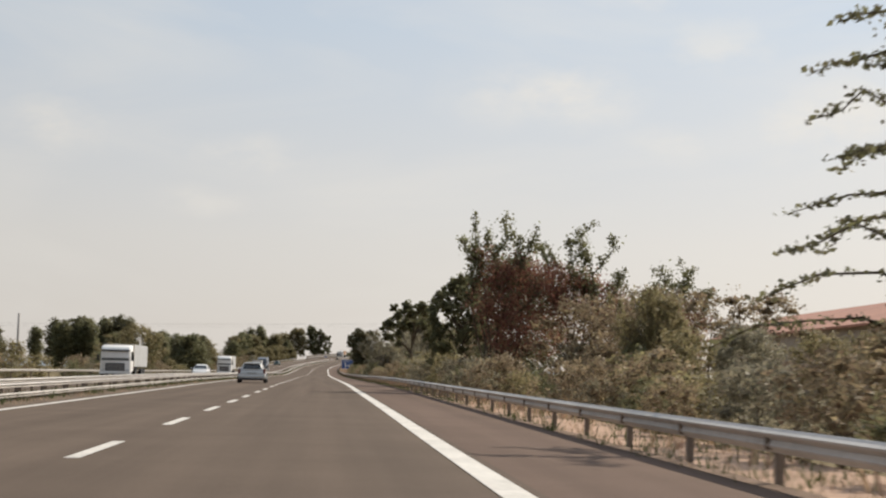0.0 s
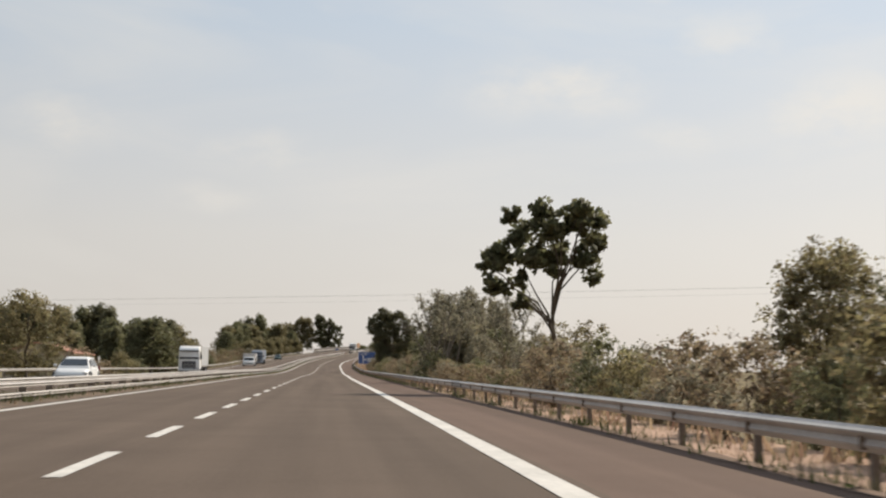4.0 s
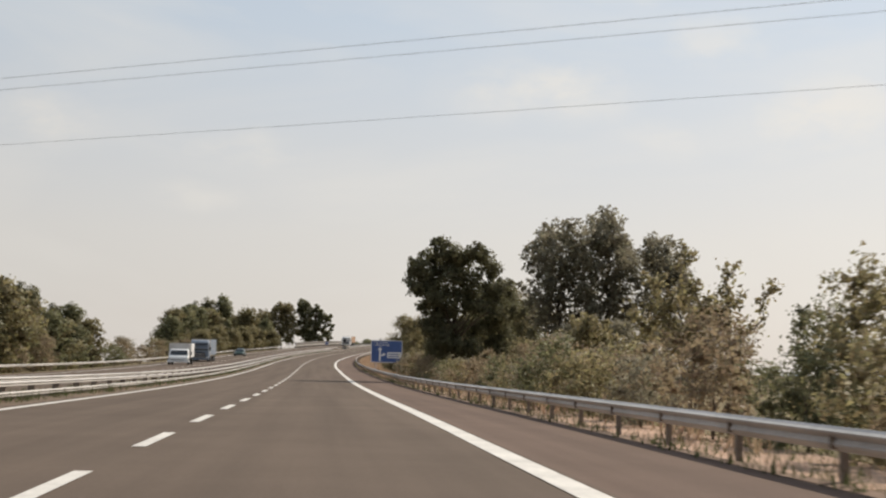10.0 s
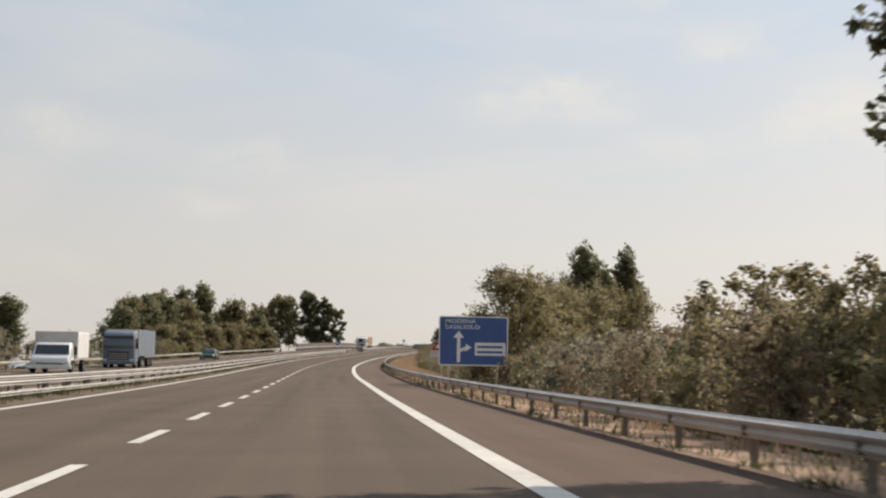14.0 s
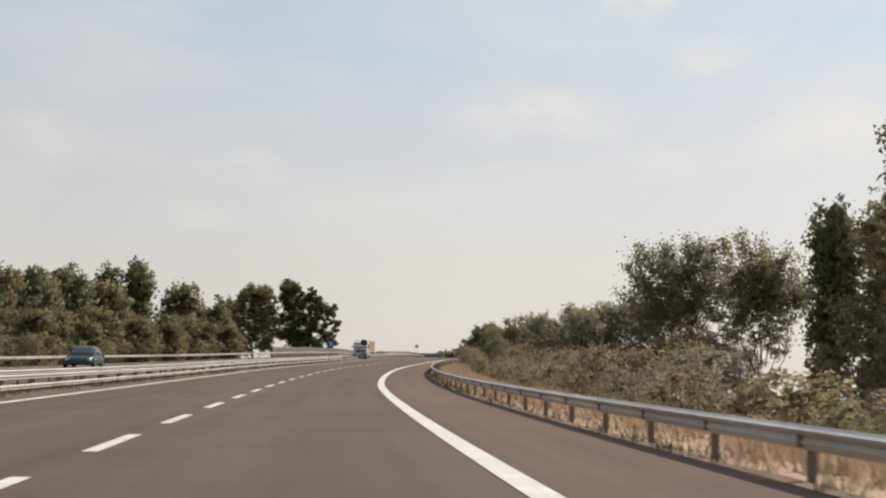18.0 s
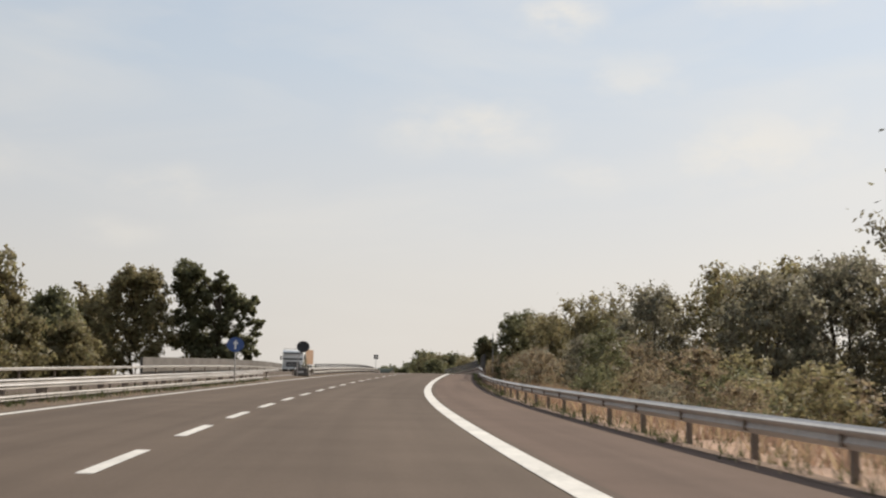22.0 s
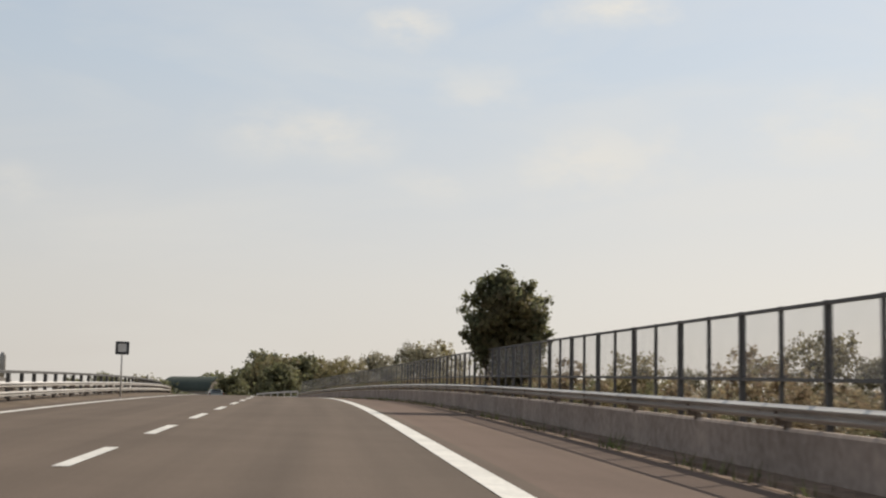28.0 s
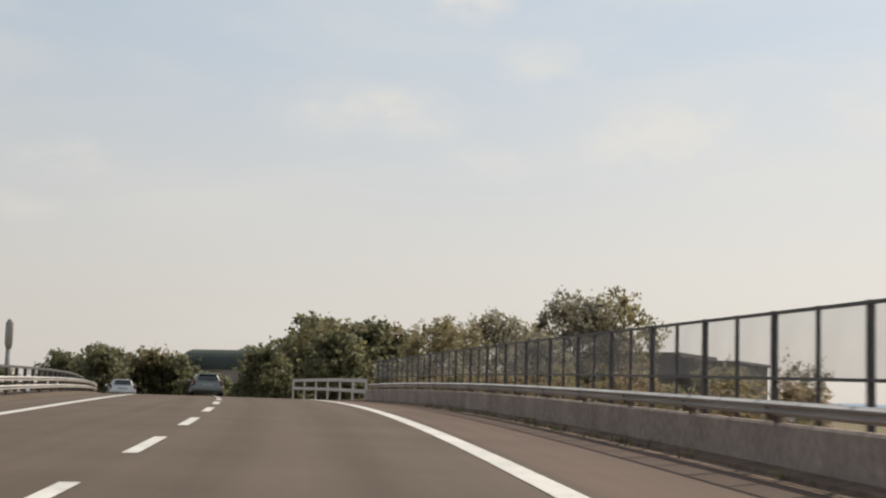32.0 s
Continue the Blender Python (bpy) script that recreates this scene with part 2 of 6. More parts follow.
M_ROAD = asphalt("worn_asphalt", (0.112, 0.083, 0.0625))
M_SHOULDER = asphalt("shoulder_asphalt", (0.130, 0.089, 0.068))
M_PAINT = mat("road_paint", (0.56, 0.53, 0.475), rough=0.75, vary=0.26, grain=11, stain=0.9, bump=0.1)
M_GROUND = mat("dry_grassland", (0.17, 0.135, 0.075), rough=1.0, vary=0.5, grain=1.6, stain=0.12, bump=0.6, spec=0.1)
M_SOIL = mat("median_soil", (0.135, 0.102, 0.075), rough=1.0, vary=0.4, grain=5, stain=0.5, bump=0.6, spec=0.1)
M_STRAW = mat("dry_straw", (0.42, 0.30, 0.205), rough=0.9, vary=0.2, grain=3, bump=0, island=0.25, hue=0.02, translucent=0.3, spec=0.1)
M_MOWN = mat("mown_straw_and_dust", (0.40, 0.275, 0.20), rough=1.0, vary=0.32, grain=3.5, stain=0.45, bump=0.7, spec=0.1)
M_WEED = mat("green_weed", (0.10, 0.11, 0.045), rough=0.8, vary=0.2, grain=3, bump=0, island=0.45, hue=0.03, translucent=0.3, spec=0.2)
M_STEEL = mat("galvanised_steel", (0.52, 0.485, 0.445), rough=0.6, metal=0.0, vary=0.18, grain=7, stain=0.7, bump=0.05, by_object=0.10)
M_POST = mat("rusty_post_steel", (0.20, 0.155, 0.12), rough=0.7, metal=0.3, vary=0.35, grain=12, stain=2, bump=0.2)
M_CONC = mat("grey_concrete", (0.33, 0.31, 0.285), rough=0.9, vary=0.22, grain=8, stain=0.5, bump=0.3)
M_OLD_CONC = mat("dirty_brown_concrete", (0.36, 0.29, 0.245), rough=0.95, vary=0.4, grain=7, stain=0.7, bump=0.4, spec=0.2)
M_SOOT = mat("sooty_grey_concrete", (0.15, 0.135, 0.12), rough=0.95, vary=0.3, grain=5, stain=0.4, bump=0.3, spec=0.2)
M_DARK_STEEL = mat("dark_painted_steel", (0.085, 0.08, 0.075), rough=0.6, metal=0.2, vary=0.25, grain=8, stain=1, bump=0.05)
M_NET = see_through("fine_grey_net", (0.34, 0.32, 0.31), 0.30)
M_DIRT = mat("brown_gravelly_dirt", (0.19, 0.135, 0.10), rough=1.0, vary=0.45, grain=6, stain=0.6, bump=0.7, spec=0.1)
M_BARK = mat("grey_brown_bark", (0.10, 0.078, 0.058), rough=0.95, vary=0.4, grain=14, stain=2, bump=0.8, spec=0.1)
M_TWIG = mat("pale_twig_bark", (0.20, 0.17, 0.14), rough=0.95, vary=0.3, grain=14, stain=2, bump=0.4, spec=0.1)


def leaf(name, color, tr=0.5):
    return mat(name, color, rough=0.6, vary=0.15, grain=0.9, stain=0.25, bump=0, island=0.22, hue=0.02, translucent=tr, spec=0.3)


L_GREEN = leaf("mid_green_leaves", (0.185, 0.182, 0.096), 0.55)
L_DARK = leaf("dark_ivy_leaves", (0.156, 0.148, 0.081), 0.5)
L_OLIVE = leaf("olive_leaves", (0.275, 0.235, 0.125), 0.55)
L_MOSS = leaf("dull_olive_hedge_leaves", (0.215, 0.185, 0.095), 0.55)
L_SILVER = leaf("silvery_willow_leaves", (0.270, 0.245, 0.172), 0.55)
L_RED = leaf("red_brown_dry_leaves", (0.285, 0.140, 0.097), 0.55)
L_BROWN = leaf("brown_green_scrub_leaves", (0.285, 0.222, 0.142), 0.55)
M_BLUE = mat("sign_blue", (0.05, 0.10, 0.27), rough=0.5, vary=0.15, grain=2, stain=0.6, bump=0)
M_WHITE = mat("white_paint", (0.78, 0.77, 0.74), rough=0.45, vary=0.08, grain=5, stain=0.7, bump=0)
M_SIGN_GREY = mat("pale_sign_panel", (0.55, 0.52, 0.48), rough=0.6, vary=0.15, grain=4, stain=1, bump=0)
M_REDPAINT = mat("sign_red", (0.42, 0.045, 0.03), rough=0.5, vary=0.12, bump=0)
M_BLACK = mat("black_rubber", (0.018, 0.018, 0.018), rough=0.85, vary=0.2, bump=0.1)
M_DARKPLASTIC = mat("dark_plastic", (0.03, 0.03, 0.032), rough=0.6, vary=0.15, bump=0.05)
M_SILVERCAR = mat("silver_car_paint", (0.50, 0.51, 0.50), rough=0.32, metal=0.15, vary=0.05, bump=0)
M_GREYCAR = mat("grey_green_car_paint", (0.23, 0.245, 0.225), rough=0.3, metal=0.2, vary=0.05, bump=0)
M_WHITECAR = mat("white_car_paint", (0.72, 0.72, 0.70), rough=0.3, vary=0.05, bump=0)
M_GREENCAR = mat("dark_green_car_paint", (0.02, 0.05, 0.04), rough=0.3, metal=0.3, vary=0.05, bump=0)
M_GLASS = glass_mat("dark_car_glass", (0.02, 0.024, 0.026))
M_TAIL = mat("red_lamp_glass", (0.15, 0.045, 0.04), rough=0.2, vary=0.05, bump=0)
M_LAMP = mat("clear_lamp_glass", (0.6, 0.6, 0.58), rough=0.15, vary=0.05, bump=0)
M_RIM = mat("alloy_rim", (0.5, 0.5, 0.5), rough=0.35, metal=0.8, vary=0.1, bump=0)
M_PLATE = mat("number_plate", (0.40, 0.40, 0.39), rough=0.5, vary=0.05, bump=0)
M_TARP_GREY = mat("grey_trailer_tarpaulin", (0.42, 0.43, 0.43), rough=0.6, vary=0.12, grain=3, stain=0.5, bump=0.1)
M_TARP_BLUE = mat("slate_blue_tarpaulin", (0.14, 0.17, 0.21), rough=0.6, vary=0.15, grain=3, stain=0.5, bump=0.1)
M_TARP_BROWN = mat("brown_load_tarpaulin", (0.30, 0.17, 0.085), rough=0.7, vary=0.2, grain=3, stain=0.5, bump=0.2)
M_ROOF = mat("terracotta_roof", (0.36, 0.17, 0.115), rough=0.9, vary=0.2, grain=4, stain=0.4, bump=0.3)
M_WALL = mat("plastered_wall", (0.40, 0.33, 0.27), rough=0.9, vary=0.15, grain=3, stain=0.3, bump=0.1)
M_SHED = mat("green_shed_roof", (0.075, 0.085, 0.072), rough=1.0, vary=0.15, grain=2, stain=0.2, bump=0, spec=0.05)
# pale blue base colour stands in for haze over the distant hills
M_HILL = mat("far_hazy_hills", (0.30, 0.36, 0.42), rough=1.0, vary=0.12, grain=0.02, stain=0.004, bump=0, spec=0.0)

# ======================= the road's line =======================
# every 40 m from s = -40: curvature in 1/km (left positive) and grade in per cent
KAPPA = [-0.355, -0.148, 0.06, 0.073, 0.036, 0.014, -0.06, -0.099, 0.031, 0.024, 0.003, -0.072, -0.364, -0.787, -1.06, -1.044, -0.678, -0.155, 0.299, 0.892, 1.496, 1.952, 2.372, 2.777, 3.177, 3.576]
GRADE = [0.498, 0.743, 0.989, 1.024, 0.713, 0.689, 0.82, 0.756, 0.623, 1.046, 1.56, 1.918, 2.44, 2.841, 3.435, 3.475, 3.941, 3.904, 3.475, 2.526, 1.752, -0.03, -1.763, -3.424, -5.055, -6.682]
S_KNOT = -40.0 + 40.0 * np.arange(len(KAPPA))
S0, DS = -440.0, 2.0
S_GRID = S0 + DS * np.arange(1000)
_k = np.interp(S_GRID, S_KNOT, KAPPA) * 1e-3
_k[S_GRID < -40] = 0.0
_k[S_GRID > 1080] = 0.0
_g = np.interp(S_GRID, S_KNOT, GRADE) * 1e-2
_g[S_GRID < -40] = 0.005
_g[S_GRID > 1000] = np.linspace(_g[S_GRID <= 1000][-1], 0.0, (S_GRID > 1000).sum())


def _sum(v):
    return np.concatenate([[0.0], np.cumsum((v[1:] + v[:-1]) / 2 * DS)])


R_TH = _sum(_k)
R_TH -= np.interp(0, S_GRID, R_TH)
R_X, R_Y, R_Z = _sum(-np.sin(R_TH)), _sum(np.cos(R_TH)), _sum(_g)
R_X, R_Y, R_Z = [v - np.interp(0, S_GRID, v) for v in (R_X, R_Y, R_Z)]


def heading(s):
    return float(np.interp(s, S_GRID, R_TH))


def grade(s):
    return float(np.interp(s, S_GRID, _g))


def road_z(s):
    return np.interp(s, S_GRID, R_Z)


def at(s, d, h=0.0):
    """World place at s metres along the road, d metres right of the dashed line, h above the road."""
    th = np.interp(s, S_GRID, R_TH)
    return Vector((float(np.interp(s, S_GRID, R_X) + d * np.cos(th)), float(np.interp(s, S_GRID, R_Y) + d * np.sin(th)), float(np.interp(s, S_GRID, R_Z) + h)))


def stand(s, d, h=0.0, turn=0.0, lean=True):
    """Pose of a thing on the road: its +y looks along the road."""
    p = at(s, d, h)
    m = pose(*p, 0, 0, math.degrees(heading(s)) + turn)
    if lean:
        m = Matrix.Translation(p) @ Matrix.Rotation(heading(s), 4, "Z") @ Matrix.Rotation(math.atan(grade(s)), 4, "X") @ Matrix.Rotation(radians(turn), 4, "Z")
    return m


BASE_S = [-440, 0, 300, 480, 640, 760, 900, 1200, 1600]
BASE_Z = [-2.6, -0.7, 1.3, 3.2, 6.0, 7.5, 6.5, 2.5, -1.0]
EDGE_R, EDGE_L = 8.05, -21.5


def ground_z(s, d):
    """Height of the ground beside the road: a verge, a bank, then the plain."""
    zr, zb = np.interp(s, S_GRID, R_Z), np.interp(s, BASE_S, BASE_Z)
    e = np.where(d > 0, d - EDGE_R, EDGE_L - d)
    z = np.where(e <= 0, zr - 0.12, np.maximum(zr - 0.12 - 0.03 * np.minimum(e, 3.0) - 0.36 * np.maximum(e - 3.0, 0), np.minimum(zb, zr - 0.2)))
    return z + np.where(e > 3, 0.25 * np.sin(s * 0.07 + d * 0.11) * np.clip((e - 3) / 10, 0, 1), 0)


# ======================= small builders =======================
def part(name, bm, material, parent=None, label="", kind=""):
    """Links a bmesh, or a mesh, as one object, under its thing where one is given."""
    if isinstance(bm, bpy.types.Mesh):
        me = bm
    else:
        me = bpy.data.meshes.new(name)
        bm.to_mesh(me)
        bm.free()
    if material and not me.materials:
        me.materials.append(material)
    ob = new(name, me)
    if parent:
        ob.parent = parent
    return tagged(ob, label=label, kind=kind)


def mesh_of(name, verts, faces, material, smooth=False):
    me = bpy.data.meshes.new(name)
    me.from_pydata(verts, [], faces)
    me.materials.append(material)
    if smooth:
        me.polygons.foreach_set("use_smooth", [True] * len(me.polygons))
    me.update()
    return me


def empty(name, m, **tags):
    ob = new(name)
    ob.empty_display_size = 0.3
    ob.matrix_world = m
    return tagged(ob, **tags)


def add_box(bm, x0, x1, y0, y1, z0, z1, bevel=0.0, m=None):
    vs = [bm.verts.new(p) for p in ((x0, y0, z0), (x1, y0, z0), (x1, y1, z0), (x0, y1, z0), (x0, y0, z1), (x1, y0, z1), (x1, y1, z1), (x0, y1, z1))]
    if m:
        for v in vs:
            v.co = m @ v.co
    fs = [bm.faces.new([vs[i] for i in q]) for q in ((3, 2, 1, 0), (4, 5, 6, 7), (0, 1, 5, 4), (1, 2, 6, 5), (2, 3, 7, 6), (3, 0, 4, 7))]
    if bevel:
        es = list({e for f in fs for e in f.edges})
        bmesh.ops.bevel(bm, geom=es, offset=bevel, segments=2, affect="EDGES", profile=0.6)


def box(x0, x1, y0, y1, z0, z1, bevel=0.0):
    bm = bmesh.new()
    add_box(bm, x0, x1, y0, y1, z0, z1, bevel)
    return bm


def tube_data(path, radii, sides=6):
    """Vertices and faces of a tapered tube along a polyline."""
    vs, fs = [], []
    n = len(path)
    for i, (p, r) in enumerate(zip(path, radii)):
        a = (Vector(path[min(i + 1, n - 1)]) - Vector(path[max(i - 1, 0)])).normalized()
        u = a.orthogonal().normalized()
        w = a.cross(u)
        for k in range(sides):
            t = 2 * math.pi * k / sides
            vs.append(Vector(p) + (math.cos(t) * u + math.sin(t) * w) * float(r))
    for i in range(n - 1):
        for k in range(sides):
            a, b = i * sides + k, i * sides + (k + 1) % sides
            fs.append((a, b, b + sides, a + sides))
    fs.append(tuple(range(sides - 1, -1, -1)))
    fs.append(tuple(range((n - 1) * sides, n * sides)))
    return vs, fs


def tube(name, path, radii, material, sides=6):
    vs, fs = tube_data(path, radii, sides)
    return mesh_of(name, vs, fs, material, smooth=True)


def strip(name, s0, s1, profile, material, step=4.0, parent=None, kind="structure", label="", closed=False, shift=None):
    """A band swept along the road: profile of (d, h) pairs, moved sideways by shift(s). UV: metres across and along."""
    ss = np.arange(s0, s1 + step / 2, step)
    vs, uvs = [], []
    for s in ss:
        for d, h in profile:
            vs.append(at(s, d + (shift(s) if shift else 0.0), h))
            uvs.append((d, s))
    k = len(profile)
    fs = []
    for i in range(len(ss) - 1):
        for j in range(k if closed else k - 1):
            a, b = i * k + j, i * k + (j + 1) % k
            fs.append((a, b, b + k, a + k))
    if closed:
        fs.append(tuple(range(k - 1, -1, -1)))
        fs.append(tuple(range((len(ss) - 1) * k, len(ss) * k)))
    me = mesh_of(name, vs, fs, material)
    uv = me.uv_layers.new(name="UVMap")
    idx = np.zeros(len(me.loops), dtype=np.int32)
    me.loops.foreach_get("vertex_index", idx)
    uv.data.foreach_set("uv", np.array(uvs, dtype=np.float32)[idx].ravel())
    ob = new(name, me)
    if parent:
        ob.parent = parent
    return tagged(ob, label=label, kind=kind)


# ======================= ground and roads =======================
def build_ground():
    ss = np.concatenate([[-2900.0, -1500.0, -700.0], np.arange(-440, 1400, 8.0), [1700.0, 2400.0, 3600.0, 4700.0]])
    inner = [-60, -50, -42, -36, -31, -27, -25, -24, -22.6, EDGE_L - 0.02, -14, -8.8, -7.2, -6.2, -3, 0, 3, EDGE_R + 0.02, 9.1, 11.0, 12.6, 15, 19, 24, 30, 38, 48, 60]
    outer = [110, 220, 420, 900, 2000, 3200]
    ds = [-v for v in reversed(outer)] + inner + outer
    vs = []
    for s in ss:
        sc = min(max(s, -438.0), 1396.0)
        ext = s - sc
        for d in ds:
            c = min(max(d, -60.0), 60.0)
            p = at(sc, c)
            z = float(ground_z(sc, np.float64(c)))
            if abs(d) > 60:
                p.x += d - c
                z += (1.5 - z) * min(1.0, (abs(d) - 60) / 900)
            if ext:
                p.x += -math.sin(heading(sc)) * ext
                p.y += math.cos(heading(sc)) * ext
            vs.append((p.x, p.y, z))
    k = len(ds)
    fs = [(i * k + j, i * k + j + 1, (i + 1) * k + j + 1, (i + 1) * k + j) for i in range(len(ss) - 1) for j in range(k - 1)]
    tagged(new("ground", mesh_of("ground", vs, fs, M_GROUND)), label="dry grassland and verges beside the road", category="ground", kind="structure")


build_ground()
S_A, S_B = -60, 1060
road = strip("road", S_A, S_B, [(-5.45, 0.0), (-2.5, 0.012), (0, 0.02), (2.5, 0.012), (5.28, 0.0)], M_ROAD, label="worn grey-brown asphalt carriageway of two lanes")
tagged(road, category="road")
shoulder = strip("pavement", S_A, S_B, [(5.28, 0.0), (6.6, -0.015), (EDGE_R, -0.03), (EDGE_R + 0.05, -0.14)], M_SHOULDER, label="reddish asphalt emergency lane beside the road")
tagged(shoulder, category="hard shoulder")
strip("edge_line", S_A, S_B, [(4.98 - 0.17, 0.011), (4.98 + 0.17, 0.010)], M_PAINT, parent=road, kind="", label="solid white edge line", shift=lambda s: float(np.interp(s, [40, 80, 115, 160, 190, 228, 267, 325, 365, 405, 428, 460, 486, 504, 522, 545, 580, 625, 665, 700, 730, 750], [0.0, -0.07, 0.0, 0.09, 0.09, 0.0, 0.04, -0.06, 0.0, 0.04, -0.08, -0.11, -0.19, -0.11, -0.02, -0.02, -0.09, -0.06, -0.13, -0.14, -0.12, -0.06])))
strip("edge_line", S_A, S_B, [(-4.98 - 0.14, 0.008), (-4.98 + 0.14, 0.011)], M_PAINT, parent=road, kind="", label="solid white edge line", shift=lambda s: float(np.interp(s, [640, 690, 740, 775], [0.0, 0.45, 1.3, 1.3])))
# the dashes: a period of about 8.5 m that drifts slowly
DRIFT_S = [-60, 20, 30, 40, 48, 56, 67, 76, 86, 94, 102, 149, 157, 167, 185, 193, 202, 212, 241, 284, 315, 323, 369, 411, 450, 460, 516, 564, 569, 578, 593, 602, 613, 626, 645, 683, 700, 712, 722, 748]
DRIFT = [3.0, 3.0, 5.0, 5.9, 6.2, 5.8, 7.7, 7.8, 9.4, 9.2, 8.7, 4.6, 4.7, 5.6, 6.0, 5.9, 6.4, 7.5, 7.4, 8.1, 8.8, 8.5, 8.8, 8.6, 5.8, 5.7, 3.5, -0.8, -1.1, -1.0, -2.1, -2.3, -2.9, -2.2, -1.3, -1.2, -1.0, -1.4, -2.5, -2.4]
_fine = np.arange(S_A, S_B, 0.25)
_turns = (_fine - np.interp(_fine, DRIFT_S, DRIFT)) / 8.5
for k in range(int(_turns[0]) + 1, int(_turns[-1])):
    s = float(np.interp(k, _turns, _fine))
    strip("lane_dash", s - 2.05, s + 2.05, [(-0.1, 0.028), (0.1, 0.028)], M_PAINT, step=2.05, parent=road, kind="", shift=lambda q: float(np.interp(q, [640, 690, 720, 760], [0.0, 0.18, 0.25, 0.25])))
far_road = strip("road", S_A, S_B, [(-21.5, -0.06), (-18.6, 0.0), (-13.8, 0.02), (-8.9, 0.0), (-8.3, -0.01)], M_ROAD, label="asphalt carriageway of the oncoming traffic")
tagged(far_road, category="road")
strip("edge_line", S_A, S_B, [(-18.95, 0.004), (-18.62, 0.012)], M_PAINT, parent=far_road, kind="", label="solid white edge line")
strip("edge_line", S_A, S_B, [(-9.0, 0.010), (-8.72, 0.010)], M_PAINT, parent=far_road, kind="", label="solid white edge line")
for i in range(int((S_B - S_A) / 7.5)):
    s = S_A + 7.5 * i
    strip("lane_dash", s - 1.5, s + 1.5, [(-13.9, 0.03), (-13.7, 0.03)], M_PAINT, step=3.0, parent=far_road, kind="")
tagged(strip("median_strip", S_A, S_B, [(-8.3, -0.012), (-7.8, 0.05), (-6.9, 0.10), (-6.1, 0.07), (-5.45, -0.002)], M_SOIL, label="narrow median strip of dry brown soil and weeds"), category="median")


# ======================= guard rails =======================
def beam_mesh(length, z0, z1, face, tuck=0.0):
    """A W-shaped rail section along +y; face: +1 bulges to +x, -1 to -x."""
    k = 11
    outer = []
    for i in range(k):
        u = i / (k - 1)
        amp = 0.058 - tuck * 0.4 * (1 - u)
        outer.append((face * (amp - amp * math.cos(4 * math.pi * u) - tuck * (1 - u)), z0 + (z1 - z0) * u))
    ring = outer + [(x - face * 0.006, z) for x, z in reversed(outer)]
    vs = [(x, y, z) for y in (0.0, length) for x, z in ring]
    n = len(ring)
    fs = [(j, (j + 1) % n, n + (j + 1) % n, n + j) for j in range(n)]
    fs += [tuple(range(n - 1, -1, -1)), tuple(range(n, 2 * n))]
    return mesh_of("beam", vs, fs, M_STEEL)


def post_mesh(height, back):
    """A C-section post with its spacer block."""
    bm = bmesh.new()
    add_box(bm, -0.045 + back, 0.045 + back, -0.05, 0.05, -0.25, height)
    add_box(bm, -0.045 + back, -0.035 + back, -0.07, -0.05, -0.25, height)
    add_box(bm, min(0, back), max(0, back), -0.04, 0.04, height - 0.24, height - 0.06)
    me = bpy.data.meshes.new("post")
    bm.to_mesh(me)
    bm.free()
    me.materials.append(M_POST)
    return me


def guard_rail(s0, s1, d, top, face, label, depth=0.27, step=4.0, tuck=0.0, lower=None):
    """Beams and posts along the road; lower: the top of a second, lower row of beams."""
    rail = empty("guard_rail", stand(s0, d, 0, lean=False), label=label, category="guard rail", group="guard rails along the road")
    inv = rail.matrix_world.inverted()
    beams = [beam_mesh(step + 0.12, z - depth, z, face, tuck) for z in (top, lower) if z]
    pm = post_mesh(top - 0.02, -face * 0.16)
    k = int((s1 - s0) / step)
    for i in range(k):
        s = s0 + i * step
        a, b = at(s, d), at(s + step, d)
        v = b - a
        m = Matrix.Translation(a) @ Matrix.Rotation(math.atan2(-v.x, v.y), 4, "Z") @ Matrix.Rotation(math.atan2(v.z, math.hypot(v.x, v.y)), 4, "X")
        for beam in beams:
            part("beam", beam, None, rail).matrix_local = inv @ m
        part("post", pm, None, rail).matrix_local = inv @ Matrix.Translation(a) @ Matrix.Rotation(heading(s), 4, "Z")
    return rail


guard_rail(-20, 616, 8.2, 0.62, -1, "galvanised steel guard rail with rusty posts on the verge", depth=0.29, tuck=0.10)
guard_rail(616, 801, 8.45, 0.91, -1, "tall galvanised bridge guard rail in front of a net fence", depth=0.20, tuck=0.06)
guard_rail(-20, 604, -6.1, 0.58, 1, "galvanised two-beam guard rail on the soil of the median", depth=0.14, lower=0.29)
guard_rail(-20, 625, -7.85, 0.62, 1, "galvanised guard rail on the far side of the median", depth=0.16, step=5.0)
guard_rail(636, 1012, -6.2, 0.66, 1, "galvanised two-beam guard rail of the bridge median", depth=0.15, lower=0.38)
guard_rail(636, 1012, -7.85, 0.64, 1, "galvanised bridge guard rail on the far side of the median")
guard_rail(-20, 1012, -21.7, 0.66, 1, "galvanised guard rail along the oncoming carriageway", depth=0.2, step=8.0)


tagged(strip("verge_dirt", -20, 1010, [(EDGE_R - 0.10, -0.022), (EDGE_R + 0.16, -0.012), (EDGE_R + 0.5, -0.10)], M_DIRT, step=0.7, label="ragged brown dirt along the edge of the asphalt",
             shift=lambda s: 0.16 * noise.noise(Vector((s * 0.45, 0.0, 3.0))) + 0.10 * noise.noise(Vector((s * 1.7, 2.0, 0.0)))), category="verge")


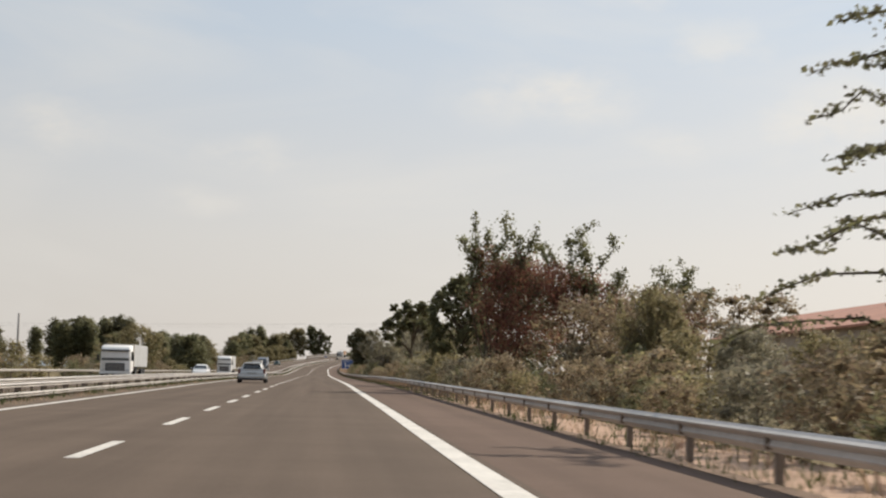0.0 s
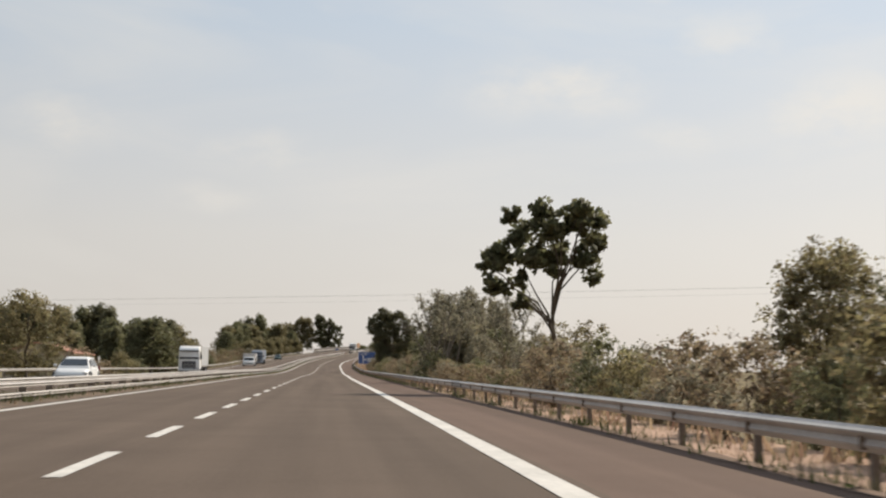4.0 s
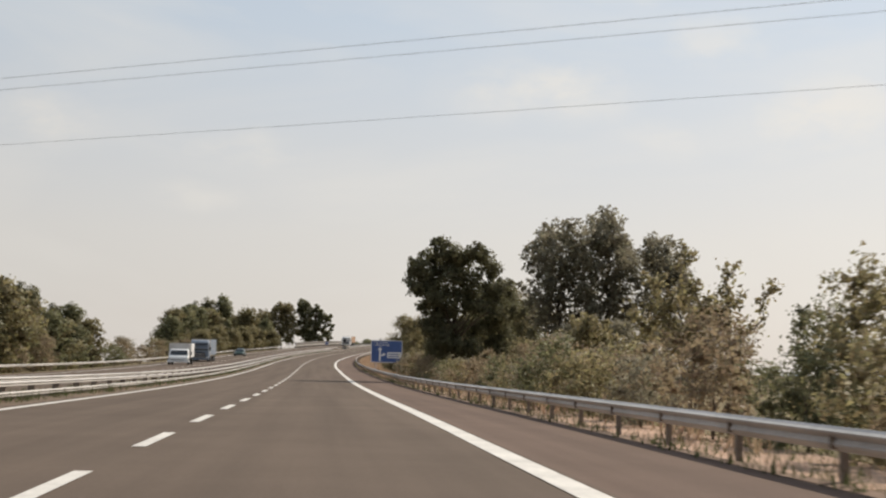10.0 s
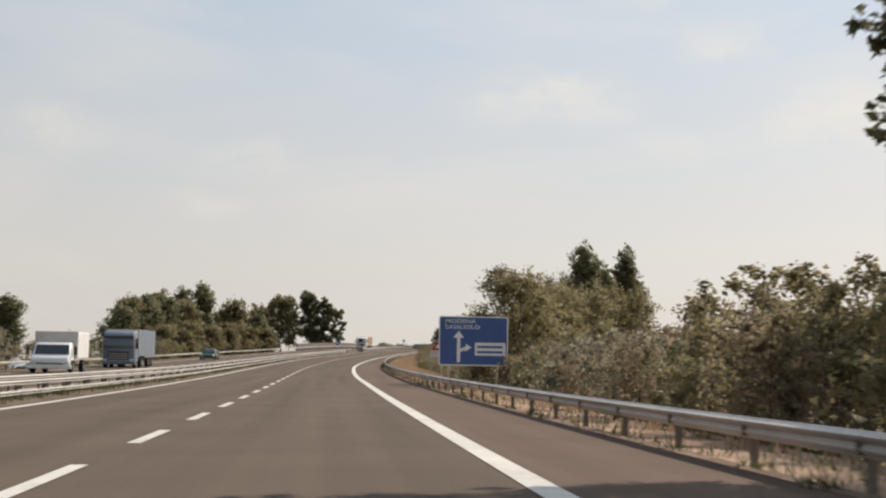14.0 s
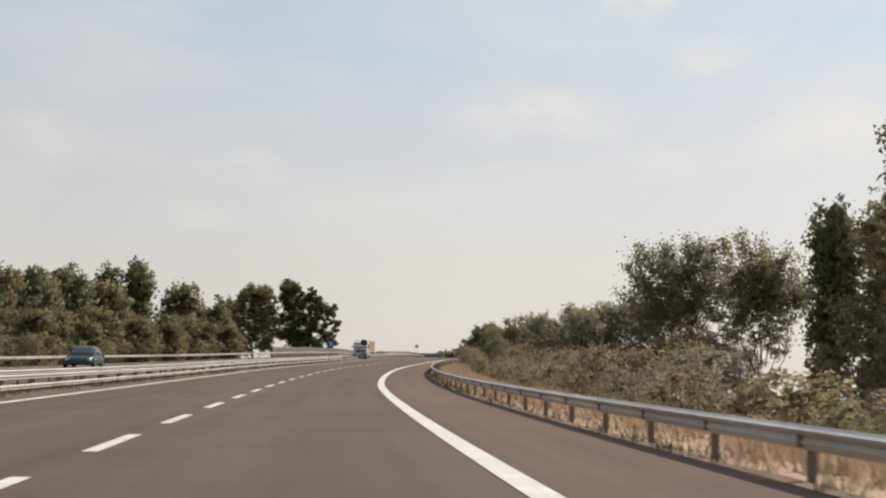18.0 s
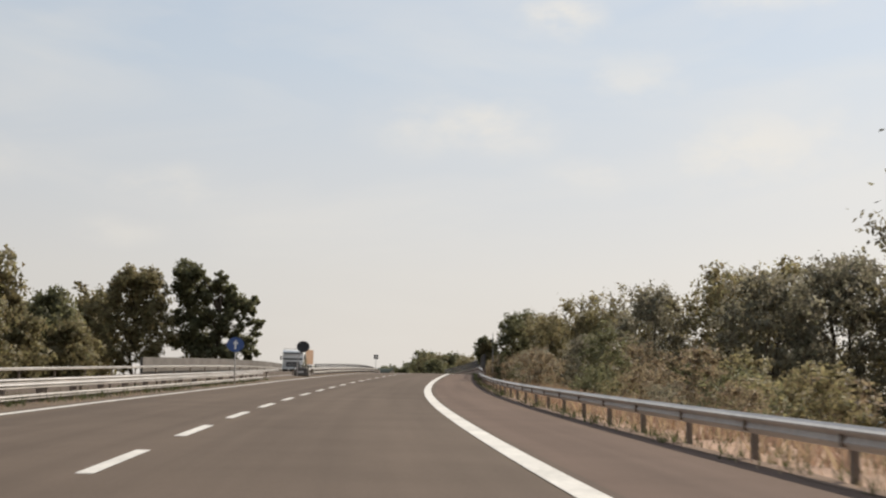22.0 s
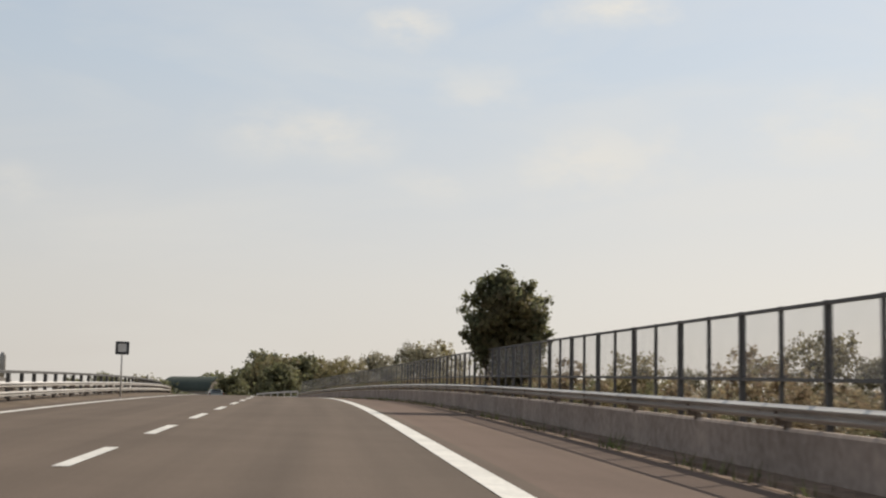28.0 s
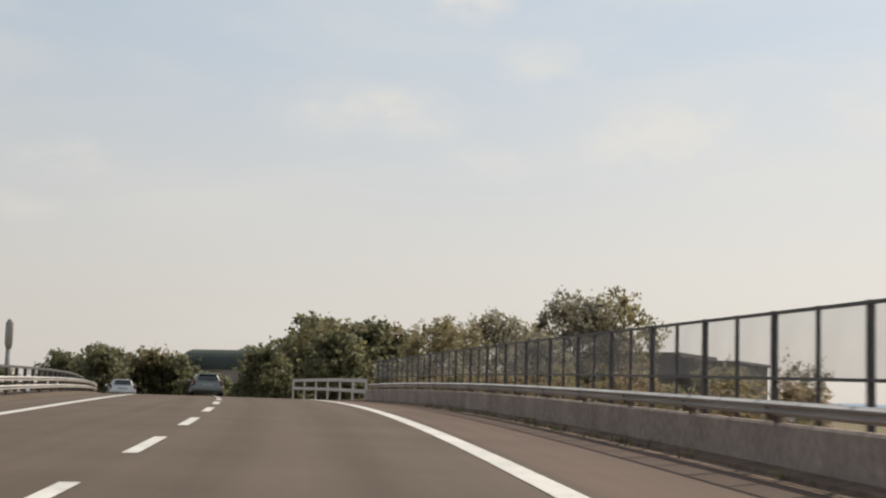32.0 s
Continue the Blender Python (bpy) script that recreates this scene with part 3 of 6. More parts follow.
tagged(strip("verge_mat", -20, 636, [(EDGE_R + 0.12, -0.105), (EDGE_R + 0.6, -0.10), (EDGE_R + 1.8, -0.13), (EDGE_R + 3.0, -0.18)], M_MOWN, step=1.2, label="pale mown straw and dust under the guard rail",
             shift=lambda s: 0.14 * noise.noise(Vector((s * 0.35, 5.0, 1.0)))), category="verge")


# ======================= net fence on the bridge =======================
def net_fence(s0, s1, d, top):
    """Posts stand in unequal bays, thick and thin by turns; the bay count to each known post gives their places."""
    f = empty("net_fence", stand(s0, d, 0, lean=False), label="tall dark steel fence with fine grey net panels", category="fence")
    inv = f.matrix_world.inverted()
    thick, thin = box(-0.044, 0.044, -0.04, 0.04, -0.9, top, 0.008), box(-0.026, 0.026, -0.025, 0.025, -0.9, top)
    me_thick, me_thin = bpy.data.meshes.new("post"), bpy.data.meshes.new("post")
    for bm, me in ((thick, me_thick), (thin, me_thin)):
        bm.to_mesh(me)
        bm.free()
        me.materials.append(M_DARK_STEEL)
    bays, places = [-16, 0, 8, 13, 26, 36, 41, 48, 52, 58, 90], [633.5, 659.1, 672.2, 679.6, 699.7, 714.6, 723.2, 734.7, 741.4, 751.2, 802.4]
    stops = [float(q) for q in np.interp(np.arange(-16, 91), bays, places) if s0 - 0.5 < q < s1 + 0.5]
    for i, (s, s_next) in enumerate(zip(stops, stops[1:])):
        a, b = at(s, d), at(s_next, d)
        part("post", me_thin if i % 2 else me_thick, None, f).matrix_local = inv @ Matrix.Translation(a) @ Matrix.Rotation(heading(s), 4, "Z")
        v = b - a
        o = inv @ a
        w = inv.to_3x3() @ v
        up = Vector((0, 0, 1))
        vs = [o + up * 1.22, o + w + up * 1.22, o + w + up * (top - 0.03), o + up * (top - 0.03)]
        part("net_panel", mesh_of("net_panel", vs, [(0, 1, 2, 3)], M_NET), None, f)
        for h in (top - 0.03, 1.20):
            m = inv @ Matrix.Translation(a + Vector((0, 0, h))) @ Matrix.Rotation(math.atan2(-v.x, v.y), 4, "Z") @ Matrix.Rotation(math.atan2(v.z, math.hypot(v.x, v.y)), 4, "X")
            part("cross_bar", RAIL_BAR, None, f).matrix_local = m @ Matrix.Diagonal((1, v.length + 0.02, 1, 1))
    return f


_b = box(-0.03, 0.03, 0, 1, -0.022, 0.022)
RAIL_BAR = bpy.data.meshes.new("cross_bar")
_b.to_mesh(RAIL_BAR)
_b.free()
RAIL_BAR.materials.append(M_DARK_STEEL)
def median_railing(s0, s1, d, top, spacing=2.3):
    f = empty("median_railing", stand(s0, d, 0, lean=False), label="low dark steel railing along the gap of the bridge median", category="railing")
    inv = f.matrix_world.inverted()
    post, bar = bpy.data.meshes.new("post"), bpy.data.meshes.new("top_bar")
    for bm, me in ((box(-0.06, 0.06, -0.10, 0.10, -0.2, top - 0.02, 0.01), post), (box(-0.05, 0.05, 0, spacing + 0.02, -0.05, 0.05, 0.01), bar)):
        bm.to_mesh(me)
        bm.free()
        me.materials.append(M_DARK_STEEL)
    for i in range(int((s1 - s0) / spacing)):
        s = s0 + i * spacing
        a, b = at(s, d), at(s + spacing, d)
        v = b - a
        part("post", post, None, f).matrix_local = inv @ Matrix.Translation(a) @ Matrix.Rotation(heading(s), 4, "Z")
        m = Matrix.Translation(a + Vector((0, 0, top))) @ Matrix.Rotation(math.atan2(-v.x, v.y), 4, "Z") @ Matrix.Rotation(math.atan2(v.z, math.hypot(v.x, v.y)), 4, "X")
        part("top_bar", bar, None, f).matrix_local = inv @ m


median_railing(645, 860, -7.0, 0.98)
net_fence(633.95, 801.5, 8.79, 2.13)
tagged(strip("bridge_plinth", 618, 802, [(8.57, -0.3), (8.55, 0.58), (8.59, 0.62), (8.68, 0.62), (8.7, -0.3)], M_OLD_CONC, closed=True, label="low dirty concrete plinth under the bridge fence"), category="kerb")
tagged(strip("bridge_kerb", 636, 1010, [(8.1, -0.3), (8.15, 0.04), (9.6, 0.10), (9.6, -0.5)], M_DIRT, closed=True, label="brown gravelly dirt strip on the edge of the bridge"), category="kerb")
tagged(strip("parapet_wall", 640, 800, [(-22.4, -0.4), (-22.4, 1.45), (-22.15, 1.45), (-22.15, -0.4)], M_SOOT, closed=True, label="low sooty concrete parapet beyond the oncoming lanes"), category="wall")


def white_railing(s0, s1, d, spacing=5.2):
    """Two pale rails on posts where the bridge fence ends; it climbs a little against the road."""
    f = empty("white_railing", stand(s0, d, 0, lean=False), label="dull pale two-bar railing on posts past the bridge fence", category="railing")
    inv = f.matrix_world.inverted()
    post, bar = bpy.data.meshes.new("post"), bpy.data.meshes.new("bar")
    for bm, me in ((box(-0.06, 0.06, -0.06, 0.06, -0.6, 1.16, 0.01), post), (box(-0.03, 0.03, 0, spacing + 0.03, -0.10, 0.10, 0.012), bar)):
        bm.to_mesh(me)
        bm.free()
        me.materials.append(M_SIGN_GREY)
    n = int((s1 - s0) / spacing)
    for i in range(n + 1):
        s = s0 + i * spacing
        a, b = at(s, d), at(s + spacing, d)
        a.z += 0.5 * i / n
        b.z += 0.5 * (i + 1) / n
        v = b - a
        part("post", post, None, f).matrix_local = inv @ Matrix.Translation(a) @ Matrix.Rotation(heading(s), 4, "Z")
        for h in (0.50, 1.10) if i < n else ():
            m = Matrix.Translation(a + Vector((0, 0, h))) @ Matrix.Rotation(math.atan2(-v.x, v.y), 4, "Z") @ Matrix.Rotation(math.atan2(v.z, math.hypot(v.x, v.y)), 4, "X")
            part("bar", bar, None, f).matrix_local = inv @ m


white_railing(802.2, 834, 8.62)


# ======================= plants =======================
def leaves_mesh(name, pts, size, material, rng, flat=0.0, single=False, out=None):
    """One small leaf per point: two triangles folded on the diagonal, or a single one for fine foliage.
    out: the way out of the clump at each point; leaves lie over the clump like shingles and shade with it."""
    n = len(pts)
    a = rng.normal(size=(n, 3))
    a[:, 2] *= 1 - flat
    a /= np.linalg.norm(a, axis=1)[:, None]
    b = np.cross(a, rng.normal(size=(n, 3)))
    b /= np.linalg.norm(b, axis=1)[:, None]
    c = np.cross(a, b)
    s = (size * rng.uniform(0.55, 1.35, n))[:, None]
    v = np.empty((n, 4, 3))
    v[:, 0] = pts - a * s * 0.62
    v[:, 1] = pts + b * s * 0.36 + c * s * 0.12
    v[:, 2] = pts + a * s * 0.62
    v[:, 3] = pts - b * s * 0.36 + c * s * 0.12
    idx = np.arange(n)[:, None] * 4
    if single:
        v[:, 1] = pts + b * s * 0.40 - a * s * 0.30
        v[:, 0] = pts - b * s * 0.40 - a * s * 0.22
        v = v[:, :3]
    k = v.shape[1]
    if out is not None:
        g = np.cross(v[:, 1] - v[:, 0], v[:, 2] - v[:, 0])
        g /= np.linalg.norm(g, axis=1)[:, None] + 1e-9
        back = (g * out).sum(axis=1) < 0
        turned = [1, 0, 2] if single else [0, 3, 2, 1]
        v[back] = v[back][:, turned]
        g[back] *= -1
        shade = out + 0.45 * g
        shade /= np.linalg.norm(shade, axis=1)[:, None] + 1e-9
    tri = (np.arange(n)[:, None] * 3 + [0, 1, 2]) if single else np.concatenate([idx + [0, 1, 2], idx + [0, 2, 3]], axis=1).reshape(-1, 3)
    me = bpy.data.meshes.new(name)
    me.vertices.add(v.shape[0] * v.shape[1])
    me.vertices.foreach_set("co", v.astype(np.float32).ravel())
    me.loops.add(tri.size)
    me.loops.foreach_set("vertex_index", tri.ravel().astype(np.int32))
    me.polygons.add(len(tri))
    me.polygons.foreach_set("loop_start", np.arange(0, tri.size, 3, dtype=np.int32))
    me.update(calc_edges=True)
    if out is not None:
        me.normals_split_custom_set_from_vertices(np.repeat(shade, k, axis=0).tolist())
    me.materials.append(material)
    return me


def blob_points(blobs, n, rng, fill=0.55, ways=False):
    """Points in and near the skin of ellipsoid clumps, shared out by size, broken into small tufts; ways: the way out at each one too."""
    w = np.array([b[3] * b[4] for b in blobs])
    k = 12
    pick = rng.choice(len(blobs), size=max(n // k, 6), p=w / w.sum())
    c = np.array([b[:3] for b in blobs])[pick]
    r = np.array([[b[3], b[3], b[4]] for b in blobs])[pick]
    u = rng.normal(size=(len(pick), 3))
    u /= np.linalg.norm(u, axis=1)[:, None]
    rad = rng.uniform(fill, 1.08, len(pick))[:, None]
    tuft = c + u * r * rad
    spread = np.repeat(r.mean(axis=1), k)[:, None] * 0.17
    step = rng.normal(size=(len(pick) * k, 3)) * [1, 1, 0.8]
    pts = np.repeat(tuft, k, axis=0) + step * spread
    if not ways:
        return pts
    out = np.repeat(u, k, axis=0) + step * 0.55
    return pts, out / np.linalg.norm(out, axis=1)[:, None]


def limb_path(a, b, rng, bend=0.12, n=5):
    a, b = Vector(a), Vector(b)
    l = (b - a).length
    out = []
    for i in range(n):
        u = i / (n - 1)
        p = a.lerp(b, u)
        p.z += l * 0.10 * math.sin(math.pi * u)
        if 0 < i < n - 1:
            p += Vector(rng.normal(size=3)) * l * bend * 0.4
        out.append(p)
    return out


def make_tree(name, H, blobs, n_leaf, size, leaf_mat, seed, label, category="tree", trunk_r=0.16, trunk_top=0.7, limbs=7, bark=None, lean=(0, 0), fill=0.55, flat=0.0, single=False):
    """A tapered trunk, limbs to the clumps and a crown of single leaves, at the origin."""
    rng = np.random.default_rng(seed)
    bark = bark or M_BARK
    t = empty(name, Matrix(), label=label, category=category)
    path = [(lean[0] * u * H + rng.normal() * 0.012 * H * (i > 0), lean[1] * u * H + rng.normal() * 0.012 * H * (i > 0), -0.35 + u * (trunk_top * H + 0.35)) for i, u in enumerate(np.linspace(0, 1, 7))]
    part("trunk", tube("trunk", path, np.linspace(trunk_r, trunk_r * 0.3, 7), bark, 8), None, t)
    order = rng.permutation(len(blobs))[:limbs]
    for i in order:
        b = blobs[i]
        u = min(0.92, max(0.18, (b[2] / (trunk_top * H)) * 0.62))
        k = u * 6
        j = min(int(k), 5)
        a = Vector(path[j]).lerp(Vector(path[j + 1]), k - j)
        p = limb_path(a, b[:3], rng)
        part("limb", tube("limb", p, np.linspace(trunk_r * 0.5 * (1 - u * 0.5), 0.012, len(p)), bark, 5), None, t)
    outer, out = blob_points(blobs, n_leaf, rng, fill, True)
    heart, core = blob_points([(b[0], b[1], b[2], b[3] * 0.55, b[4] * 0.55) for b in blobs], max(n_leaf // 5, 90), rng, 0.0, True)
    size = np.concatenate([np.full(len(outer), size), np.full(len(heart), size * 1.6)])
    part("crown", leaves_mesh("crown", np.concatenate([outer, heart]), size, leaf_mat, rng, flat, single, np.concatenate([out, core])), None, t)
    return t


def dome(n, H, lo, hi, rad, br, rng, top_pow=1.0, sq=0.8):
    """Clumps over a dome: heights lo..hi of H, spread rad, clump radius br."""
    out = []
    for i in range(n):
        u = (i + rng.uniform(0.1, 0.9)) / n
        z = lo + (hi - lo) * u
        k = math.sin(math.pi * min(1.0, 0.22 + 0.78 * u) ** top_pow)
        a = i * 2.399 + rng.uniform(-0.5, 0.5)
        r = rad * (0.35 + 0.65 * k) * rng.uniform(0.35, 1.0)
        b = br * rng.uniform(0.7, 1.25)
        out.append((r * math.cos(a), r * math.sin(a), z - b * sq * 0.5 * u, b, b * sq))
    return out


def sparse_tree(name, H, seed, label, n_limb=16, leafiness=220, leaf_mat=None, spread=0.42, bark=None, size=0.13):
    """Many upright twiggy limbs with thin foliage along them."""
    rng = np.random.default_rng(seed)
    t = empty(name, Matrix(), label=label, category="tree")
    bark = bark or M_TWIG
    part("trunk", tube("trunk", [(0, 0, -0.3), (0.05, 0.03, 0.14 * H), (0.02, -0.04, 0.30 * H)], [0.13, 0.10, 0.08], bark, 7), None, t)
    pts, outs = [], []
    for i in range(n_limb):
        a = i * 2.399 + rng.uniform(-0.4, 0.4)
        r = spread * H * rng.uniform(0.25, 1.0)
        z = H * rng.uniform(0.62, 1.0) * (1 - 0.25 * r / (spread * H))
        start = (0.03 * math.cos(a), 0.03 * math.sin(a), H * rng.uniform(0.08, 0.28))
        p = limb_path(start, (r * math.cos(a), r * math.sin(a), z), rng, 0.2, 6)
        part("limb", tube("limb", p, np.linspace(0.055, 0.010, 6), bark, 5), None, t)
        for j in range(leafiness):
            u = rng.uniform(0.25, 1.0) ** 0.8
            k = u * 5
            q = p[min(int(k), 4)].lerp(p[min(int(k), 4) + 1], k - min(int(k), 4))
            off = rng.normal(size=3)
            pts.append(np.array(q) + off * (0.05 + 0.045 * H * (1.1 - u)))
            outs.append(off / np.linalg.norm(off))
    part("crown", leaves_mesh("crown", np.array(pts), size, leaf_mat or L_SILVER, rng, out=np.array(outs)), None, t)
    return t


def tier_tree(name, H, seed, label):
    """Long level branches in tiers, thinly leaved, like a cedar or an acacia."""
    rng = np.random.default_rng(seed)
    t = empty(name, Matrix(), label=label, category="tree")
    part("trunk", tube("trunk", [(0, 0, -0.3), (0.1, 0, 0.4 * H), (0, 0.1, H)], [0.2, 0.14, 0.03], M_BARK, 8), None, t)
    pts = []
    for i in range(36):
        z = H * (0.20 + 0.77 * i / 36)
        a = i * 2.399 + rng.uniform(-0.3, 0.3)
        r = (1.05 - 0.5 * i / 36) * 0.43 * H * rng.uniform(0.75, 1.12)
        p = limb_path((0, 0, z), (r * math.cos(a), r * math.sin(a), z - 0.02 * H), rng, 0.08, 6)
        part("limb", tube("limb", p, np.linspace(0.045, 0.008, 6), M_BARK, 5), None, t)
        for j in range(110):
            u = rng.uniform(0.3, 1.0)
            k = min(int(u * 5), 4)
            pts.append(np.array(p[k].lerp(p[k + 1], u * 5 - k)) + rng.normal(size=3) * [0.14, 0.14, 0.03])
    part("crown", leaves_mesh("crown", np.array(pts), 0.125, L_DARK, rng, 0.5), None, t)
    return t


_r = np.random.default_rng(5)
KINDS = {}


def kind(key, H, *makes):
    KINDS[key] = [H, list(makes), 0]


def crown_kind(key, seed0, H, lo, hi, rad, br, n, size, looks, sq=0.8, k=18, **more):
    """Registers a kind of tree, one build for each (leaf material, label)."""
    makes = []
    for j, (lm, label) in enumerate(looks):
        seed = seed0 + j
        makes.append(lambda lm=lm, label=label, seed=seed: make_tree("poplar" if "poplar" in label else "tree", H, dome(k, H, lo, hi, rad, br, np.random.default_rng(seed), 1.0, sq), n, size, lm, seed, label, **more))
    kind(key, H, *makes)


crown_kind("broad", 100, 10.0, 1.8, 9.7, 3.1, 1.0, 17000, 0.16, ((L_GREEN, "leafy green broad-leaved tree with an uneven crown"), (L_OLIVE, "olive-green broad-leaved tree with a loose crown"), (L_GREEN, "dense mid-green roadside tree with a full crown")), k=36, single=True)
crown_kind("olive", 110, 10.0, 1.4, 9.6, 3.5, 1.1, 10500, 0.19, ((L_OLIVE, "wide olive-green tree with sunlit leaves"), (L_SILVER, "wide grey-green tree with a rounded crown")), k=36, single=True)
kind("dark", 11.0, lambda: make_tree("tree", 11, dome(20, 11, 1.4, 10.3, 2.1, 1.35, _r, 1.0, 1.05), 18000, 0.16, L_DARK, 22, "dense dark-green tree with a heavy crown", trunk_r=0.22))
crown_kind("far_dark", 140, 11.0, 1.2, 10.4, 2.2, 1.4, 6000, 0.40, ((L_DARK, "dark green tree in a row beyond the oncoming lanes"), (L_GREEN, "mid-green tree in a row beyond the oncoming lanes")), sq=1.05, trunk_r=0.22, single=True)
crown_kind("far_broad", 150, 10.0, 1.4, 9.6, 3.0, 1.4, 6000, 0.36, ((L_GREEN, "rounded green tree in the distance"), (L_MOSS, "dull olive-green tree in the distance with a loose crown")), k=22, single=True)
crown_kind("poplar", 160, 15.0, 2.4, 14.6, 1.3, 1.15, 8000, 0.37, ((L_GREEN, "slender green poplar with an upright crown"), (L_DARK, "dark upright poplar with an uneven outline")), sq=1.7, trunk_r=0.22, trunk_top=0.9, single=True)
kind("sparse", 6.5, lambda: sparse_tree("tree", 6.5, 71, "thin twiggy grey-green tree with upright branches"), lambda: sparse_tree("tree", 6.5, 72, "sparse half-bare tree with pale twigs", 18, 120), lambda: sparse_tree("tree", 6.5, 73, "loose olive-leaved tree with long shoots", 20, 260, L_OLIVE))
kind("tier", 9.0, lambda: tier_tree("tree", 9.0, 75, "dark tree with long level branches in tiers"))


def scrub_make(seed, lm, label, n=2600):
    return lambda: make_tree("shrub", 3.2, dome(13, 3.2, 0.25, 2.9, 1.4, 0.66, np.random.default_rng(seed)), n, 0.116, lm, seed, label, "shrub", trunk_r=0.05, trunk_top=0.5, limbs=2, fill=0.45, single=True)


kind("scrub", 3.2, scrub_make(81, L_BROWN, "brown-green roadside shrub behind the guard rail"), scrub_make(82, L_OLIVE, "olive-green roadside shrub behind the guard rail"),
     scrub_make(83, L_GREEN, "dark green roadside shrub behind the guard rail"), scrub_make(84, L_BROWN, "dusty brown shrub with thin leaves beside the road"), scrub_make(85, L_SILVER, "grey-green bushy shrub beside the road"))
def tall_make(seed, lm, label):
    return lambda: make_tree("shrub", 6.0, dome(24, 6.0, 0.5, 5.7, 2.0, 0.8, np.random.default_rng(seed)), 4800, 0.138, lm, seed, label, "shrub", trunk_r=0.07, trunk_top=0.6, limbs=2, fill=0.45, single=True)


kind("tall_scrub", 6.0, tall_make(91, L_BROWN, "tall brown-green shrub on the road embankment"), tall_make(92, L_OLIVE, "tall olive-green shrub on the road embankment"),
     tall_make(93, L_GREEN, "tall dark green shrub on the road embankment"), tall_make(94, L_BROWN, "tall dusty brown shrub on the embankment"), tall_make(95, L_SILVER, "tall grey-green bushy shrub on the embankment"))
TEMPLATES = {}
rnd = random.Random(7)


def plant(key, s, d, top, wide=1.0, which=None, group=""):
    """Stands a tree or shrub at (s, d) on the ground so that it ends top metres above the road."""
    p = at(s, d)
    z = float(ground_z(s, np.float64(d)))
    high = float(road_z(s)) + top - z
    if key == "scrub" and high > 4.2:
        key = "tall_scrub"
    H, makes, k = KINDS[key]
    i = k % len(makes) if which is None else which
    KINDS[key][2] += 1
    m = pose(p.x, p.y, z, 0, 0, rnd.uniform(0, 360))
    if (key, i) not in TEMPLATES:
        t = TEMPLATES[(key, i)] = makes[i]()
        t.matrix_world = m
    else:
        t = copy_thing(TEMPLATES[(key, i)], m)
    f = high / H
    t.scale = (f * wide, f * wide, f)
    tagged(t, group=group or {"scrub": "roadside shrubs", "tall_scrub": "roadside shrubs"}.get(key, "roadside trees"))
    return t


def rooted(s, d):
    """Base pose of a single tree that keeps to the road's axes, and how far its foot lies below the road."""
    p = at(s, d)
    z = float(ground_z(s, np.float64(d)))
    return pose(p.x, p.y, z, 0, 0, math.degrees(heading(s))), float(road_z(s)) - z


def clump_tree(s, d, clumps, n_leaf, size, leaf_mat, seed, label, deep=1.0, name="tree", **more):
    """A tree from its own clumps, each (metres right of the dashed line, height over the road, radius)."""
    m, drop = rooted(s, d)
    rng = np.random.default_rng(seed)
    blobs = []
    for x, h, r in clumps:
        c = Vector((x - d, rng.uniform(-1, 1) * deep, h + drop))
        blobs.append((*c, r * 0.9, r * 0.82))
        for k in range(3):
            u = Vector(rng.normal(size=3)).normalized()
            p = c + u * r * 0.8
            blobs.append((*p, r * rng.uniform(0.34, 0.52), r * rng.uniform(0.30, 0.46)))
    top = max(b[2] + b[4] for b in blobs)
    t = make_tree(name, top, blobs, n_leaf, size, leaf_mat, seed, label, "shrub" if name == "shrub" else "tree", **more)
    t.matrix_world = m
    return tagged(t, group="roadside trees")


def envelope(d, outline, k, br, seed):
    """Clumps that fill a crown: outline gives (height, left edge, right edge) from the foot of the crown to its top."""
    rng = np.random.default_rng(seed)
    hs, ls, rs = zip(*outline)
    out = []
    for i in range(k):
        h = hs[0] + (hs[-1] - hs[0]) * ((i + rng.uniform(0, 1)) / k) ** 0.9
        l, r = np.interp(h, hs, ls), np.interp(h, hs, rs)
        b = br * rng.uniform(0.65, 1.2)
        u = 0.5 + 0.5 * math.sin(i * 2.399) * rng.uniform(0.45, 1.0)
        lo, hi = l + b * 0.8, max(r - b * 0.8, l + b * 0.8)
        out.append((lo + (hi - lo) * u, h - b * 0.7 * (h - hs[0]) / (hs[-1] - hs[0]), b))
    return out


